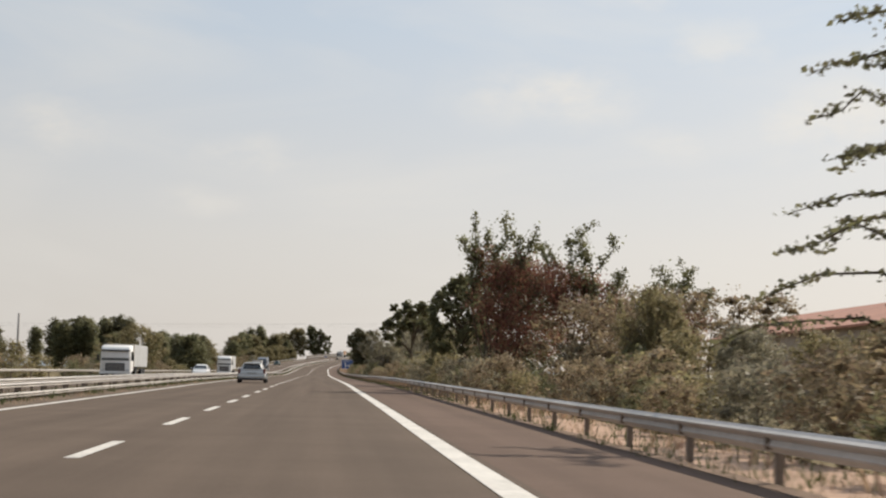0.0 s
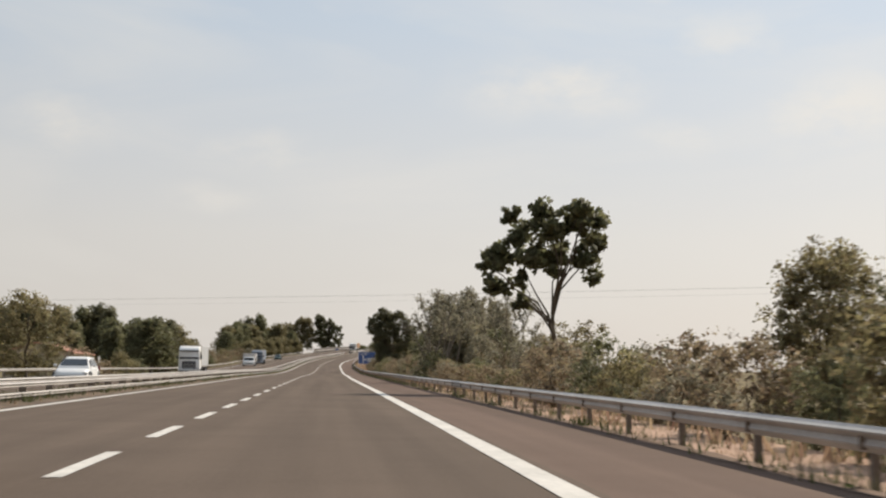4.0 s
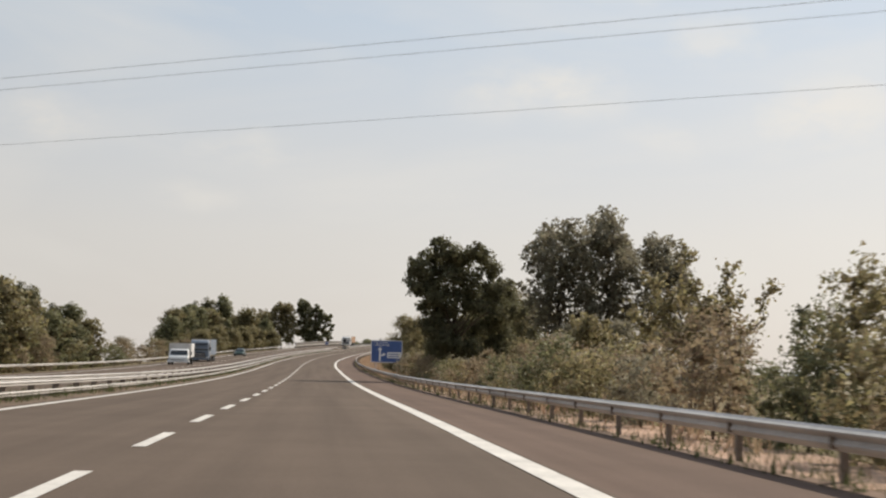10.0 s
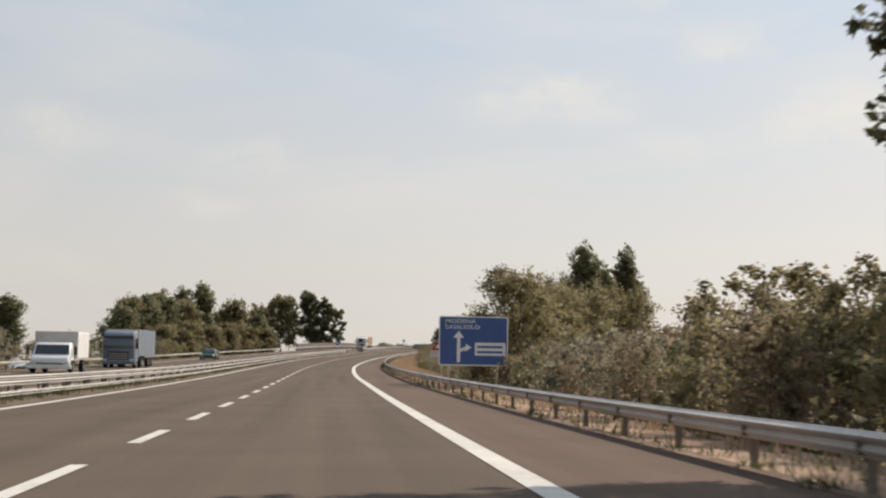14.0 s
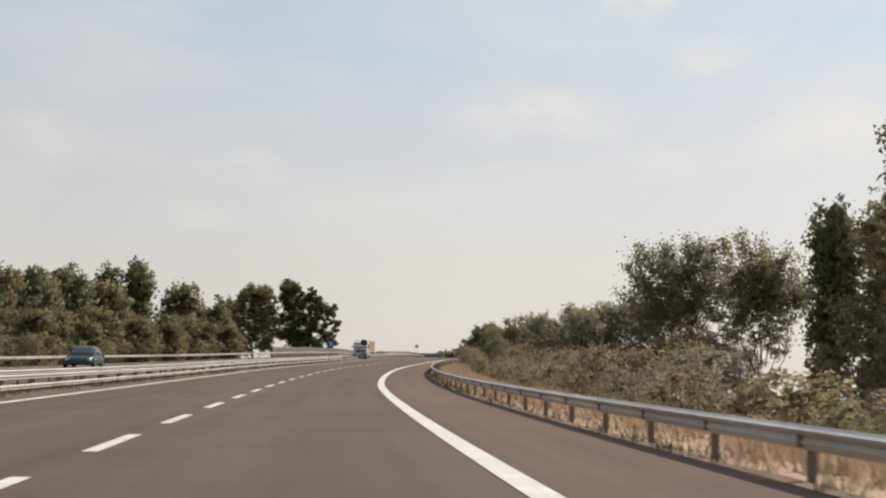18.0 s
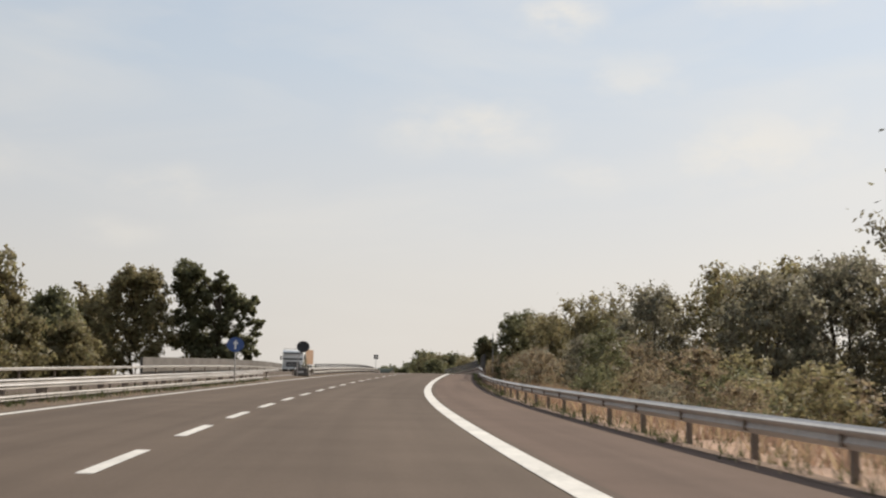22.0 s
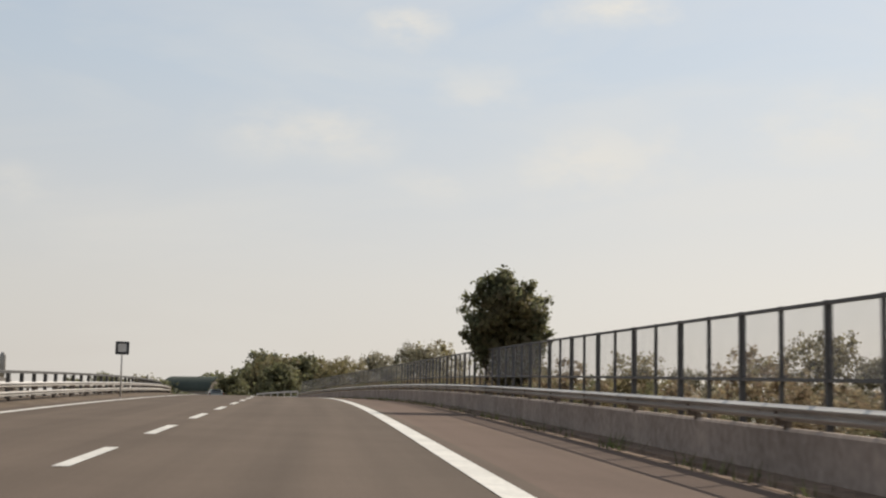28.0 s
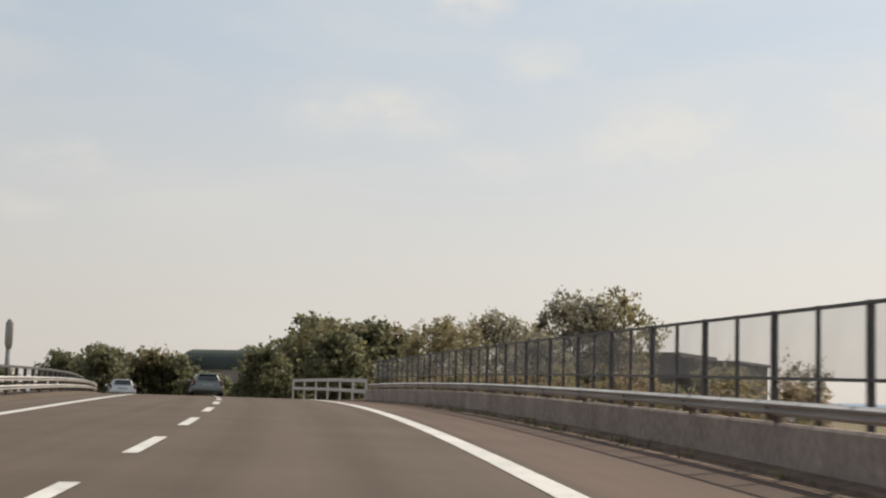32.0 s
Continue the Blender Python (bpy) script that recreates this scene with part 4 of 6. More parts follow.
def fan_tree(s, d, tops, leafy, size, leaf_mat, seed, label, bark=None, deep=1.2, foot=0.12, clothed=0.3, loose=0.16, extra=None):
    """Upright stems that fan out from one foot, each with side twigs and thin leaves; tops: (metres right of the dashed line, height)."""
    m, drop = rooted(s, d)
    rng = np.random.default_rng(seed)
    t = empty("tree", m, label=label, category="tree", group="roadside trees")
    bark = bark or M_TWIG
    H = max(h for x, h in tops) + drop
    part("trunk", tube("trunk", [(0, 0, -0.3), (0.04, 0.03, 0.08 * H), (0.02, -0.04, 0.2 * H)], [0.15, 0.12, 0.09], bark, 7), None, t)
    pts, outs = [], []
    for x, h in tops:
        dx, dy, z = x - d, rng.uniform(-1, 1) * deep, h + drop
        a = (dx * 0.22, dy * 0.2, H * foot * rng.uniform(0.6, 1.3))
        p = limb_path(a, (dx, dy, z), rng, 0.10, 7)
        vs, fs = tube_data(p, np.linspace(0.06, 0.012, 7), 5)
        ways = [(p, leafy)]
        for j in range(5):
            u = rng.uniform(0.4, 0.92) * 6
            q = p[int(u)].lerp(p[int(u) + 1], u - int(u))
            e = q + Vector((rng.normal() * 0.55, rng.normal() * 0.5, rng.uniform(0.25, 0.8))) * (0.10 * H)
            tw = limb_path(q, e, rng, 0.1, 4)
            v2, f2 = tube_data(tw, np.linspace(0.022, 0.006, 4), 4)
            fs += [tuple(i + len(vs) for i in f) for f in f2]
            vs += v2
            ways.append((tw, leafy // 4))
        part("limb", mesh_of("limb", vs, fs, bark, smooth=True), None, t)
        for way, n in ways:
            for j in range(n):
                u = rng.uniform(clothed if n == leafy else 0.1, 1.0) * (len(way) - 1)
                i = min(int(u), len(way) - 2)
                q = way[i].lerp(way[i + 1], u - i)
                off = rng.normal(size=3)
                pts.append(np.array(q) + off * loose * rng.uniform(0.5, 1.3) * (1.6 - u / (len(way) - 1)))
                outs.append(off / np.linalg.norm(off) + [0, 0, 0.3])
    part("crown", leaves_mesh("crown", np.array(pts), size, leaf_mat, rng, out=np.array(outs)), None, t)
    for clumps, n, es, em, el in extra or ():
        blobs = [(x - d, rng.uniform(-1, 1) * deep, h + drop, r, r * 0.9) for x, h, r in clumps]
        e, out = blob_points(blobs, n, rng, 0.35, True)
        part("crown", leaves_mesh("crown", e, es, em, rng, single=True, out=out), None, t, el)
    return t


# right side, start to end
plant("tier", 28, 15.9, 9.9, 0.96)
fan_tree(78, 12.6, [(10.6, 8.7), (11.3, 10.0), (12.1, 9.2), (12.9, 9.9), (13.9, 8.8), (14.8, 9.4), (11.0, 7.2)], 240, 0.17, L_GREEN, 51, "tall half-dry tree with upright stems and red-brown leaves", M_BARK, 0.9, 0.12, 0.4, 0.2,
         [([(12.6, 6.6, 1.2), (13.9, 6.7, 1.3), (12.4, 5.0, 1.4), (14.2, 5.0, 1.6), (13.0, 3.4, 1.6), (11.7, 7.8, 0.8), (15.2, 6.3, 1.2)], 9000, 0.15, L_RED, "dry red-brown foliage")])
fan_tree(80, 17.6, [(16.0, 8.2), (16.8, 8.9), (17.7, 8.5), (18.6, 9.9), (19.4, 8.8), (20.3, 7.2), (15.4, 8.5)], 240, 0.17, L_GREEN, 52, "tall green tree with upright stems and some red-brown leaves", M_BARK, 0.9, 0.12, 0.4, 0.2,
         [([(16.4, 6.4, 1.4), (18.0, 6.2, 1.5), (19.5, 5.2, 1.4), (17.0, 4.6, 1.6), (18.8, 3.8, 1.6), (16.0, 3.2, 1.5)], 9000, 0.15, L_RED, "dry red-brown foliage")])
fan_tree(83, 24.2, [(22.6, 6.6), (23.4, 7.8), (24.3, 8.2), (25.2, 7.6), (26.2, 6.4)], 240, 0.17, L_GREEN, 53, "green tree with upright stems and a thin top", M_BARK, 0.9, 0.12, 0.35, 0.24,
         [([(23.6, 4.6, 1.4), (25.0, 4.4, 1.4), (24.2, 2.6, 1.6)], 4500, 0.16, L_RED, "dry red-brown foliage")])
for s, d, h in ((72, 19.5, 6.0), (70, 22.5, 6.0), (66, 18.0, 4.9), (74, 16.8, 5.6), (68, 25.0, 5.8)):
    plant("tall_scrub", s, d, h, 1.25, 3 if d < 20 else 0)
plant("broad", 86, 15.0, 8.4, 1.05, 0)
plant("sparse", 60, 16.8, 6.0, 0.6, 2)
plant("broad", 60, 17.6, 5.0, 1.0, 1)
for s, d, h in ((50, 16.0, 3.0), (52, 19.0, 3.2), (54, 22.5, 3.2), (60, 21.5, 3.6), (57, 25.5, 3.3), (62, 28.5, 3.6)):
    plant("olive", s, d, h, 1.15)
clump_tree(105.5, 13.4, envelope(13.4, [(1.8, 10.8, 16.6), (3.6, 10.3, 17.2), (5.1, 9.8, 17.0), (6.4, 10.5, 16.5), (7.4, 11.1, 15.9), (8.4, 12.2, 14.9)], 120, 0.55, 31), 30000, 0.14, L_GREEN, 31, "broad green tree with level branches and gaps in the crown", 1.9, trunk_r=0.2, limbs=26, fill=0.3)
fan_tree(121, 15.2, [(14.4, 5.0), (14.8, 5.7), (15.4, 5.2), (16.4, 4.8)], 70, 0.14, L_OLIVE, 32, "slender shoots of a young tree above the hedge")
plant("broad", 110, 15.6, 5.0, 1.1, 1)
plant("broad", 124, 13.6, 4.1, 1.1, 1)
clump_tree(159, 13.3, [(12.8, 8.5, 0.7), (14.1, 8.5, 0.7), (11.1, 8.3, 0.5), (11.5, 7.5, 0.8), (13.0, 7.6, 1.0), (14.6, 8.0, 0.9), (15.4, 8.3, 0.55), (10.7, 6.3, 0.85), (12.1, 6.4, 0.9), (13.4, 6.4, 0.9), (14.8, 6.4, 0.8), (15.5, 7.2, 0.6), (10.4, 5.2, 0.6), (11.6, 5.3, 0.5), (11.9, 4.3, 0.45), (10.9, 4.8, 0.4), (15.0, 5.4, 0.45), (9.9, 5.9, 0.4)],
           6200, 0.27, L_GREEN, 61, "tree with large dark leaves and a bare forked trunk", 1.3, trunk_r=0.19, trunk_top=0.62, limbs=14, fill=0.25)
plant("sparse", 164, 14.5, 4.4, 1.2, 2)
plant("sparse", 184, 15.6, 4.3, 1.1, 1)
plant("sparse", 176, 17.2, 4.2, 1.1, 2)
fan_tree(199, 11.2, [(8.2, 4.3), (8.8, 4.8), (9.6, 6.7), (10.2, 6.2), (10.7, 6.8), (11.5, 6.4), (12.4, 6.9), (13.2, 6.5), (13.9, 5.5)], 150, 0.14, L_SILVER, 71, "thin twiggy grey-green tree with upright branches", foot=0.2, loose=0.17)
fan_tree(201, 16.3, [(14.3, 5.8), (14.9, 6.6), (15.6, 6.0), (16.2, 6.7), (17.0, 6.3), (17.6, 6.8), (18.7, 6.4), (19.6, 5.4)], 150, 0.14, L_SILVER, 72, "sparse half-bare tree with pale twigs", foot=0.2, loose=0.17)
clump_tree(203, 12.0, envelope(12.0, [(0.8, 9.6, 15.4), (2.4, 9.0, 16.0), (3.8, 9.2, 15.0), (5.2, 10.4, 13.2)], 26, 0.8, 34), 9000, 0.16, L_SILVER, 34, "bushy grey-green tree behind the guard rail", 1.5, limbs=6, single=True)
plant("broad", 204, 13.4, 4.8, 1.2, 1)
plant("broad", 210, 17.0, 4.6, 1.2, 0)
plant("sparse", 217, 15.6, 8.9, 0.85, 0)
plant("sparse", 222, 17.0, 6.6, 1.1, 1)
fan_tree(246, 15.0, [(12.7, 4.6), (13.2, 5.0), (14.1, 4.8), (14.9, 5.4), (15.9, 5.3), (17.4, 4.8), (18.5, 4.8), (19.8, 3.9), (16.6, 4.6)], 190, 0.17, L_GREEN, 73, "dark green tree with spiky shoots above a dense skirt", M_BARK, foot=0.18, loose=0.22)
plant("broad", 244, 13.6, 4.9, 1.3, 0)
plant("broad", 249, 17.0, 5.0, 1.3, 2)
plant("broad", 247, 15.4, 4.7, 1.1, 1)
plant("sparse", 250, 18.5, 4.8, 1.3, 2)
fan_tree(279, 14.8, [(13.0, 3.6), (13.4, 4.6), (14.1, 4.0), (15.0, 5.3), (15.7, 4.0), (16.8, 5.0), (17.6, 4.2), (14.6, 4.4), (16.2, 3.6)], 190, 0.15, L_OLIVE, 74, "sparse olive-leaved tree with long thin shoots")
clump_tree(320, 19.0, envelope(19.0, [(0.6, 16.2, 23.0), (2.6, 15.8, 22.8), (3.8, 17.0, 21.6), (4.9, 18.2, 19.8)], 24, 0.85, 35), 8000, 0.19, L_OLIVE, 35, "rounded yellow-green bush on the embankment", 1.6, "shrub", trunk_r=0.06, limbs=4, single=True)
clump_tree(343.6, 13.2, [(10.7, 5.9, 0.7), (11.0, 7.2, 0.8), (12.2, 7.1, 0.9), (12.4, 5.5, 0.9), (11.0, 6.4, 0.7), (9.9, 7.3, 0.8), (9.6, 8.2, 0.75), (10.9, 4.5, 0.8), (12.0, 9.4, 1.0), (10.2, 8.9, 0.95), (9.9, 9.3, 0.6), (11.0, 10.0, 0.9), (12.0, 10.9, 0.85), (12.9, 10.1, 1.0), (14.5, 10.2, 0.85), (13.8, 9.6, 1.1), (15.4, 9.9, 0.9), (16.0, 9.1, 0.9), (11.4, 8.2, 1.1), (12.8, 8.2, 1.2), (14.4, 7.8, 1.2), (11.6, 6.6, 1.0), (13.0, 6.2, 1.2), (14.6, 6.0, 1.2), (16.2, 7.3, 1.1), (17.3, 7.7, 0.85), (11.6, 5.2, 0.9), (13.2, 4.4, 1.2), (14.9, 4.3, 1.2), (16.6, 5.3, 1.2), (17.8, 5.7, 0.9), (12.2, 3.4, 1.0), (14.0, 2.6, 1.2), (11.5, 4.0, 1.0), (11.7, 2.7, 1.1)],
           43000, 0.17, L_DARK, 21, "tall dark ivy-clad tree with a lobed crown", 1.5, trunk_r=0.26, limbs=14)
for s, d, h in ((355, 12.6, 4.2), (358, 14.6, 4.4), (361, 16.6, 4.9), (365, 18.2, 4.6), (368, 20.0, 5.2)):
    plant("sparse", s, d, h, 1.3, 2)
clump_tree(360, 24.4, envelope(24.4, [(4.0, 20.6, 28.4), (8.0, 20.0, 29.0), (11.5, 20.0, 28.6), (13.4, 20.6, 27.6), (14.8, 22.2, 26.4)], 56, 1.5, 36), 17000, 0.25, L_SILVER, 36, "large grey-green willow with drooping rounded clumps", 2.8, trunk_r=0.3, limbs=10, single=True)
clump_tree(361, 29.2, envelope(29.2, [(4.0, 26.0, 33.0), (9.0, 25.6, 33.2), (13.0, 25.6, 32.8), (15.0, 26.2, 31.8), (16.3, 27.6, 30.4)], 56, 1.5, 37), 17000, 0.25, L_SILVER, 37, "tallest grey-green willow with a domed crown", 2.8, trunk_r=0.3, limbs=10, single=True)
clump_tree(362, 34.8, envelope(34.8, [(3.6, 31.4, 41.2), (6.8, 31.0, 40.4), (11.0, 31.2, 38.4), (14.2, 32.4, 36.0)], 48, 1.4, 38), 14500, 0.24, L_SILVER, 38, "grey-green willow with drooping twigs at the edge of the group", 2.4, trunk_r=0.25, limbs=8, single=True)
plant("broad", 352, 18.6, 6.9, 1.1, 1)
for s, d, h in ((410, 14.0, 7.2), (416, 16.2, 6.0), (422, 18.0, 6.8), (430, 22.0, 6.6)):
    plant("broad", s, d, h, 1.25, 1)
plant("poplar", 488, 31.2, 15.0, 0.85, 0)
plant("poplar", 491, 36.4, 14.4, 0.85, 1)
plant("poplar", 526, 38.4, 14.2, 0.95, 0)
plant("poplar", 527, 42.8, 13.2, 1.05, 1)
fan_tree(584, 36.0, [(27.9, 9.2), (28.9, 11.6), (30.4, 14.0), (32.0, 13.4), (33.8, 14.8), (35.8, 15.6), (37.6, 15.2), (39.4, 14.4), (31.4, 9.8), (34.6, 12.6), (37.0, 12.4)], 420, 0.30, L_SILVER, 76, "tall airy grey-green tree with feathery upright branches", M_BARK, 3.0, 0.2, 0.3, 0.62,
         [(envelope(36.0, [(2.6, 29.4, 42.4), (7.0, 28.2, 42.4), (10.5, 28.8, 42.0), (13.6, 31.8, 41.0)], 44, 1.5, 39), 12000, 0.30, L_SILVER, "inner foliage")])
fan_tree(586, 44.6, [(39.2, 14.6), (40.6, 15.2), (42.4, 16.0), (44.2, 15.6), (46.0, 14.6), (48.0, 13.6), (49.8, 12.2), (50.6, 10.4), (43.2, 12.4), (46.6, 11.6)], 420, 0.30, L_OLIVE, 77, "wide airy grey-green tree with a thin feathery crown", M_BARK, 3.0, 0.2, 0.3, 0.62,
         [(envelope(44.6, [(2.6, 39.0, 49.0), (6.0, 39.0, 50.4), (10.0, 39.4, 50.2), (13.6, 41.0, 48.0)], 44, 1.5, 40), 12000, 0.30, L_SILVER, "inner foliage")])
for s, d, h in ((598, 36, 9.2), (600, 31, 8.9), (609, 26, 7.8), (594, 24.5, 7.4), (612, 21, 6.4), (617, 18, 5.8), (602, 27, 8.6), (626, 17, 5.2)):
    plant("olive", s, d, h, 1.0)
plant("olive", 597, 29.0, 8.4, 0.9, 1)
plant("olive", 604, 24.0, 8.4, 0.85, 0)
plant("olive", 606, 19.6, 7.0, 0.85, 1)
plant("broad", 613, 15.8, 5.4, 0.95, 1)
plant("olive", 622, 13.4, 5.4, 1.0, 0)
plant("olive", 615, 13.4, 5.2, 1.0, 0)
plant("olive", 628, 12.6, 5.4, 1.0, 0)
plant("broad", 633.5, 12.0, 6.0, 0.95, 2)
fan_tree(621, 15.6, [(13.6, 5.0), (14.6, 5.8), (15.3, 6.3), (16.1, 6.0), (17.0, 6.7), (17.9, 6.9), (13.0, 4.7)], 120, 0.19, L_OLIVE, 78, "yellowish tree with large loose leaves on long shoots", foot=0.3, loose=0.26)
fan_tree(614, 19.0, [(17.6, 6.8), (18.6, 7.2), (19.6, 7.0), (20.6, 7.4), (16.6, 6.0)], 130, 0.18, L_OLIVE, 79, "loose olive-leaved tree with long shoots", foot=0.3, loose=0.26)
clump_tree(624, 10.9, envelope(10.9, [(0.5, 9.2, 12.6), (2.6, 8.9, 12.8), (3.8, 9.1, 12.6), (5.2, 9.8, 11.8)], 24, 0.6, 41), 11000, 0.13, L_GREEN, 41, "dense dark green shrub at the start of the bridge rail", 1.2, "shrub", trunk_r=0.07, limbs=5, single=True)
plant("scrub", 629.8, -6.2, 1.6, 0.42, 2)
plant("broad", 637, 14.6, 4.8, 0.9, 1)
fan_tree(690, 9.6, [(7.95, 2.6), (8.1, 3.2), (8.35, 3.8), (8.5, 4.45), (8.9, 4.5), (9.25, 4.75), (9.6, 4.45), (10.0, 4.35), (10.3, 4.4), (10.55, 3.9), (10.7, 3.3), (10.95, 2.7), (9.3, 4.2), (9.8, 3.9)], 330, 0.14, L_GREEN, 42, "dense tree with leafy green shoots beside the net fence", M_BARK, 0.45, 0.22, 0.3, 0.13,
         [(envelope(9.6, [(0.5, 9.2, 10.8), (1.5, 8.7, 11.0), (2.6, 8.15, 10.8), (3.5, 8.25, 10.6), (4.2, 8.6, 10.2)], 66, 0.5, 45), 15000, 0.15, L_MOSS, "dull inner foliage")])
for s, d, h in ((794, 69, 10.0), (792, 75, 7.2), (798, 63, 6.8), (803, 56, 5.6), (806, 50, 5.4), (797, 82, 5.8)):
    plant("olive", s, d, h, 1.15)
for s, d, h in ((819, 16.0, 6.0), (823, 27.5, 8.9), (826, 31.5, 9.4), (843, 28.0, 9.0), (834, 21.5, 7.4), (815, 22.0, 5.2), (850, 34.0, 8.6)):
    plant("olive", s, d, h, 0.95)
for s, d, h in ((912, 34, 14.6), (905, 29, 11.0), (880, 24, 9.4), (893, 20, 8.2), (925, 22, 7.0), (960, 14, 12.2), (975, 24, 12.0), (990, 30, 12.6), (948, 33, 7.6), (985, 14, 11.6), (1000, 36, 12.6), (1000, 50, 13.0), (1000, 66, 15.0), (998, 78, 18.0), (990, 42, 11.8), (1004, 22, 12.6), (1004, 58, 13.4), (1002, 84, 20.0)):
    plant("far_broad", s, d, h, 1.1, 0)
for s, d, h in ((950, 16.5, 12.6), (949, 24, 12.0), (953, 20, 12.0), (899, 31, 12.4), (901, 36, 13.0), (903, 41, 12.8)):
    plant("far_broad", s, d, h, 1.15)
# left side, beyond the oncoming lanes
for s, d, h in ((372, -29.5, 8.4), (384, -29, 7.4), (398, -29, 6.6), (412, -30, 5.8), (428, -31, 5.4), (445, -32, 6.4), (340, -28, 9.4), (362, -27, 8.8)):
    plant("far_broad", s, d, h, 1.2)
plant("olive", 235, -26.8, 8.5, 1.25, 0)
plant("sparse", 232, -31, 7.6, 1.2, 2)
for s, d, h in ((455, -72, 14.6), (460, -76, 15.2), (452, -79, 14.0), (466, -84, 14.8), (470, -66, 11.0)):
    plant("poplar", s, d, h, 1.7)
plant("olive", 92, -39, 9.0, 1.0, 0)
for s, d, h in ((352, -27.2, 9.5), (357, -29.2, 9.2), (346, -31, 8.2), (364, -33, 9.8), (372, -37, 9.0), (356, -37, 9.6), (388, -31, 5.6), (340, -35, 7.6)):
    plant("far_dark", s, d, h, 1.1)
for s, d, h in ((700, -128, 19.0), (705, -136, 18.4), (692, -121, 17.6), (712, -148, 18.6), (690, -142, 17.0), (560, -118, 13.0), (548, -130, 13.4), (640, -89, 12.2), (648, -97, 11.5), (430, -58, 8.0)):
    plant("poplar", s, d, h, 1.6)
for s, d, h in ((566, -40, 8.6), (580, -43, 10.4), (589, -42.3, 11.2), (598, -45, 10.2), (606, -43.8, 11.9), (618, -42, 10.6), (628, -45, 11.0), (639, -36.3, 11.5), (648, -33, 8.4)):
    plant("far_broad", s, d, h, 0.85)
plant("poplar", 611, -45.2, 12.2, 1.2, 1)
plant("poplar", 637, -43.0, 15.2, 1.1, 0)
plant("poplar", 634, -47.0, 13.6, 1.2, 1)
clump_tree(709, -27.5, [(-32.7, 14.2, 1.56), (-30.9, 13.9, 1.37), (-29.8, 13.0, 0.9), (-32.4, 12.6, 1.95), (-27.3, 13.1, 0.84), (-27.8, 12.3, 1.17), (-28.2, 11.4, 1.3), (-26.4, 11.6, 1.17), (-26.1, 10.0, 1.69), (-24.4, 9.2, 1.56), (-22.8, 10.2, 0.78), (-23.2, 8.6, 0.9), (-30.4, 11.5, 1.69), (-32.1, 10.3, 1.82), (-27.5, 8.9, 1.3), (-31.3, 8.3, 2.08), (-29.6, 6.9, 1.43), (-26.9, 6.9, 1.56), (-21.8, 6.6, 0.78), (-22.4, 5.4, 0.9), (-24.2, 6.2, 0.67), (-31.0, 5.7, 2.08), (-28.3, 4.6, 1.95), (-24.7, 4.0, 1.43), (-23.5, 2.8, 1.43), (-31.0, 2.8, 2.08), (-27.0, 2.4, 1.69), (-29.2, 10.0, 1.3), (-33.6, 7.0, 1.5), (-33.4, 11.4, 1.3), (-28.6, 7.9, 1.0), (-26.0, 8.4, 1.1), (-25.2, 5.2, 1.2), (-29.8, 3.4, 1.5), (-25.6, 2.0, 1.4), (-24.4, 7.6, 0.9), (-23.4, 4.2, 1.0), (-31.6, 4.2, 1.5), (-29.4, 1.4, 1.5), (-22.9, 7.0, 0.8), (-33.2, 4.2, 1.6)],
           30000, 0.34, L_GREEN, 43, "large dark green lobed tree with open gaps between its boughs", 1.8, trunk_r=0.34, limbs=24, fill=0.45)
clump_tree(704, -38.6, envelope(-38.6, [(0.4, -46.0, -31.6), (5.0, -46.2, -31.6), (9.0, -45.4, -32.2), (12.0, -44.0, -33.0), (14.2, -40.8, -34.8)], 110, 1.4, 44) + [(-45.6, 11.2, 0.9), (-44.6, 10.2, 0.8), (-46.0, 9.2, 0.7)],
           34000, 0.32, L_OLIVE, 44, "broad olive-green tree with a full rounded crown", 2.4, trunk_r=0.3, limbs=10, single=True)
for s, d, h in ((716, -47, 11.6), (712, -52, 9.6), (722, -58, 10.4), (700, -49, 7.0)):
    plant("far_broad", s, d, h, 0.9)
for s in range(556, 660, 8):
    plant("far_broad", s, -30 - rnd.uniform(0, 4), rnd.uniform(4.4, 6.4), 1.1, 1)
# hedges: low where the verge is open
for s in range(14, 640, 4):
    thin = 424 < s < 585
    low = s < 62 or 150 < s < 192
    if thin and rnd.random() < 0.6:
        continue
    top = rnd.uniform(0.7, 1.7) if thin else rnd.uniform(1.2, 2.0) if low else rnd.uniform(1.5, 2.7)
    away = 1.8 if thin else 3.0 if 370 < s <= 424 else 0.0
    plant("scrub", s + rnd.uniform(-1.5, 1.5), rnd.uniform(10.2, 12.0) + away, top, rnd.uniform(0.95, 1.3))
for s in range(18, 640, 8):
    if 424 < s < 585:
        continue
    low = s < 62 or 150 < s < 192
    plant("scrub", s + rnd.uniform(-2, 2), rnd.uniform(13.2, 16.8), rnd.uniform(1.9, 2.7) if low else rnd.uniform(2.4, 3.9), rnd.uniform(0.95, 1.25))
for s in range(432, 592, 6):
    plant("scrub", s + rnd.uniform(-2, 2), rnd.uniform(15.5, 20.0), rnd.uniform(1.2, 2.6), rnd.uniform(1.2, 1.7))
for s in range(60, 560, 10):
    plant("scrub", s + rnd.uniform(-2, 2), -rnd.uniform(26, 32), rnd.uniform(2.0, 4.0), rnd.uniform(1.1, 1.5))
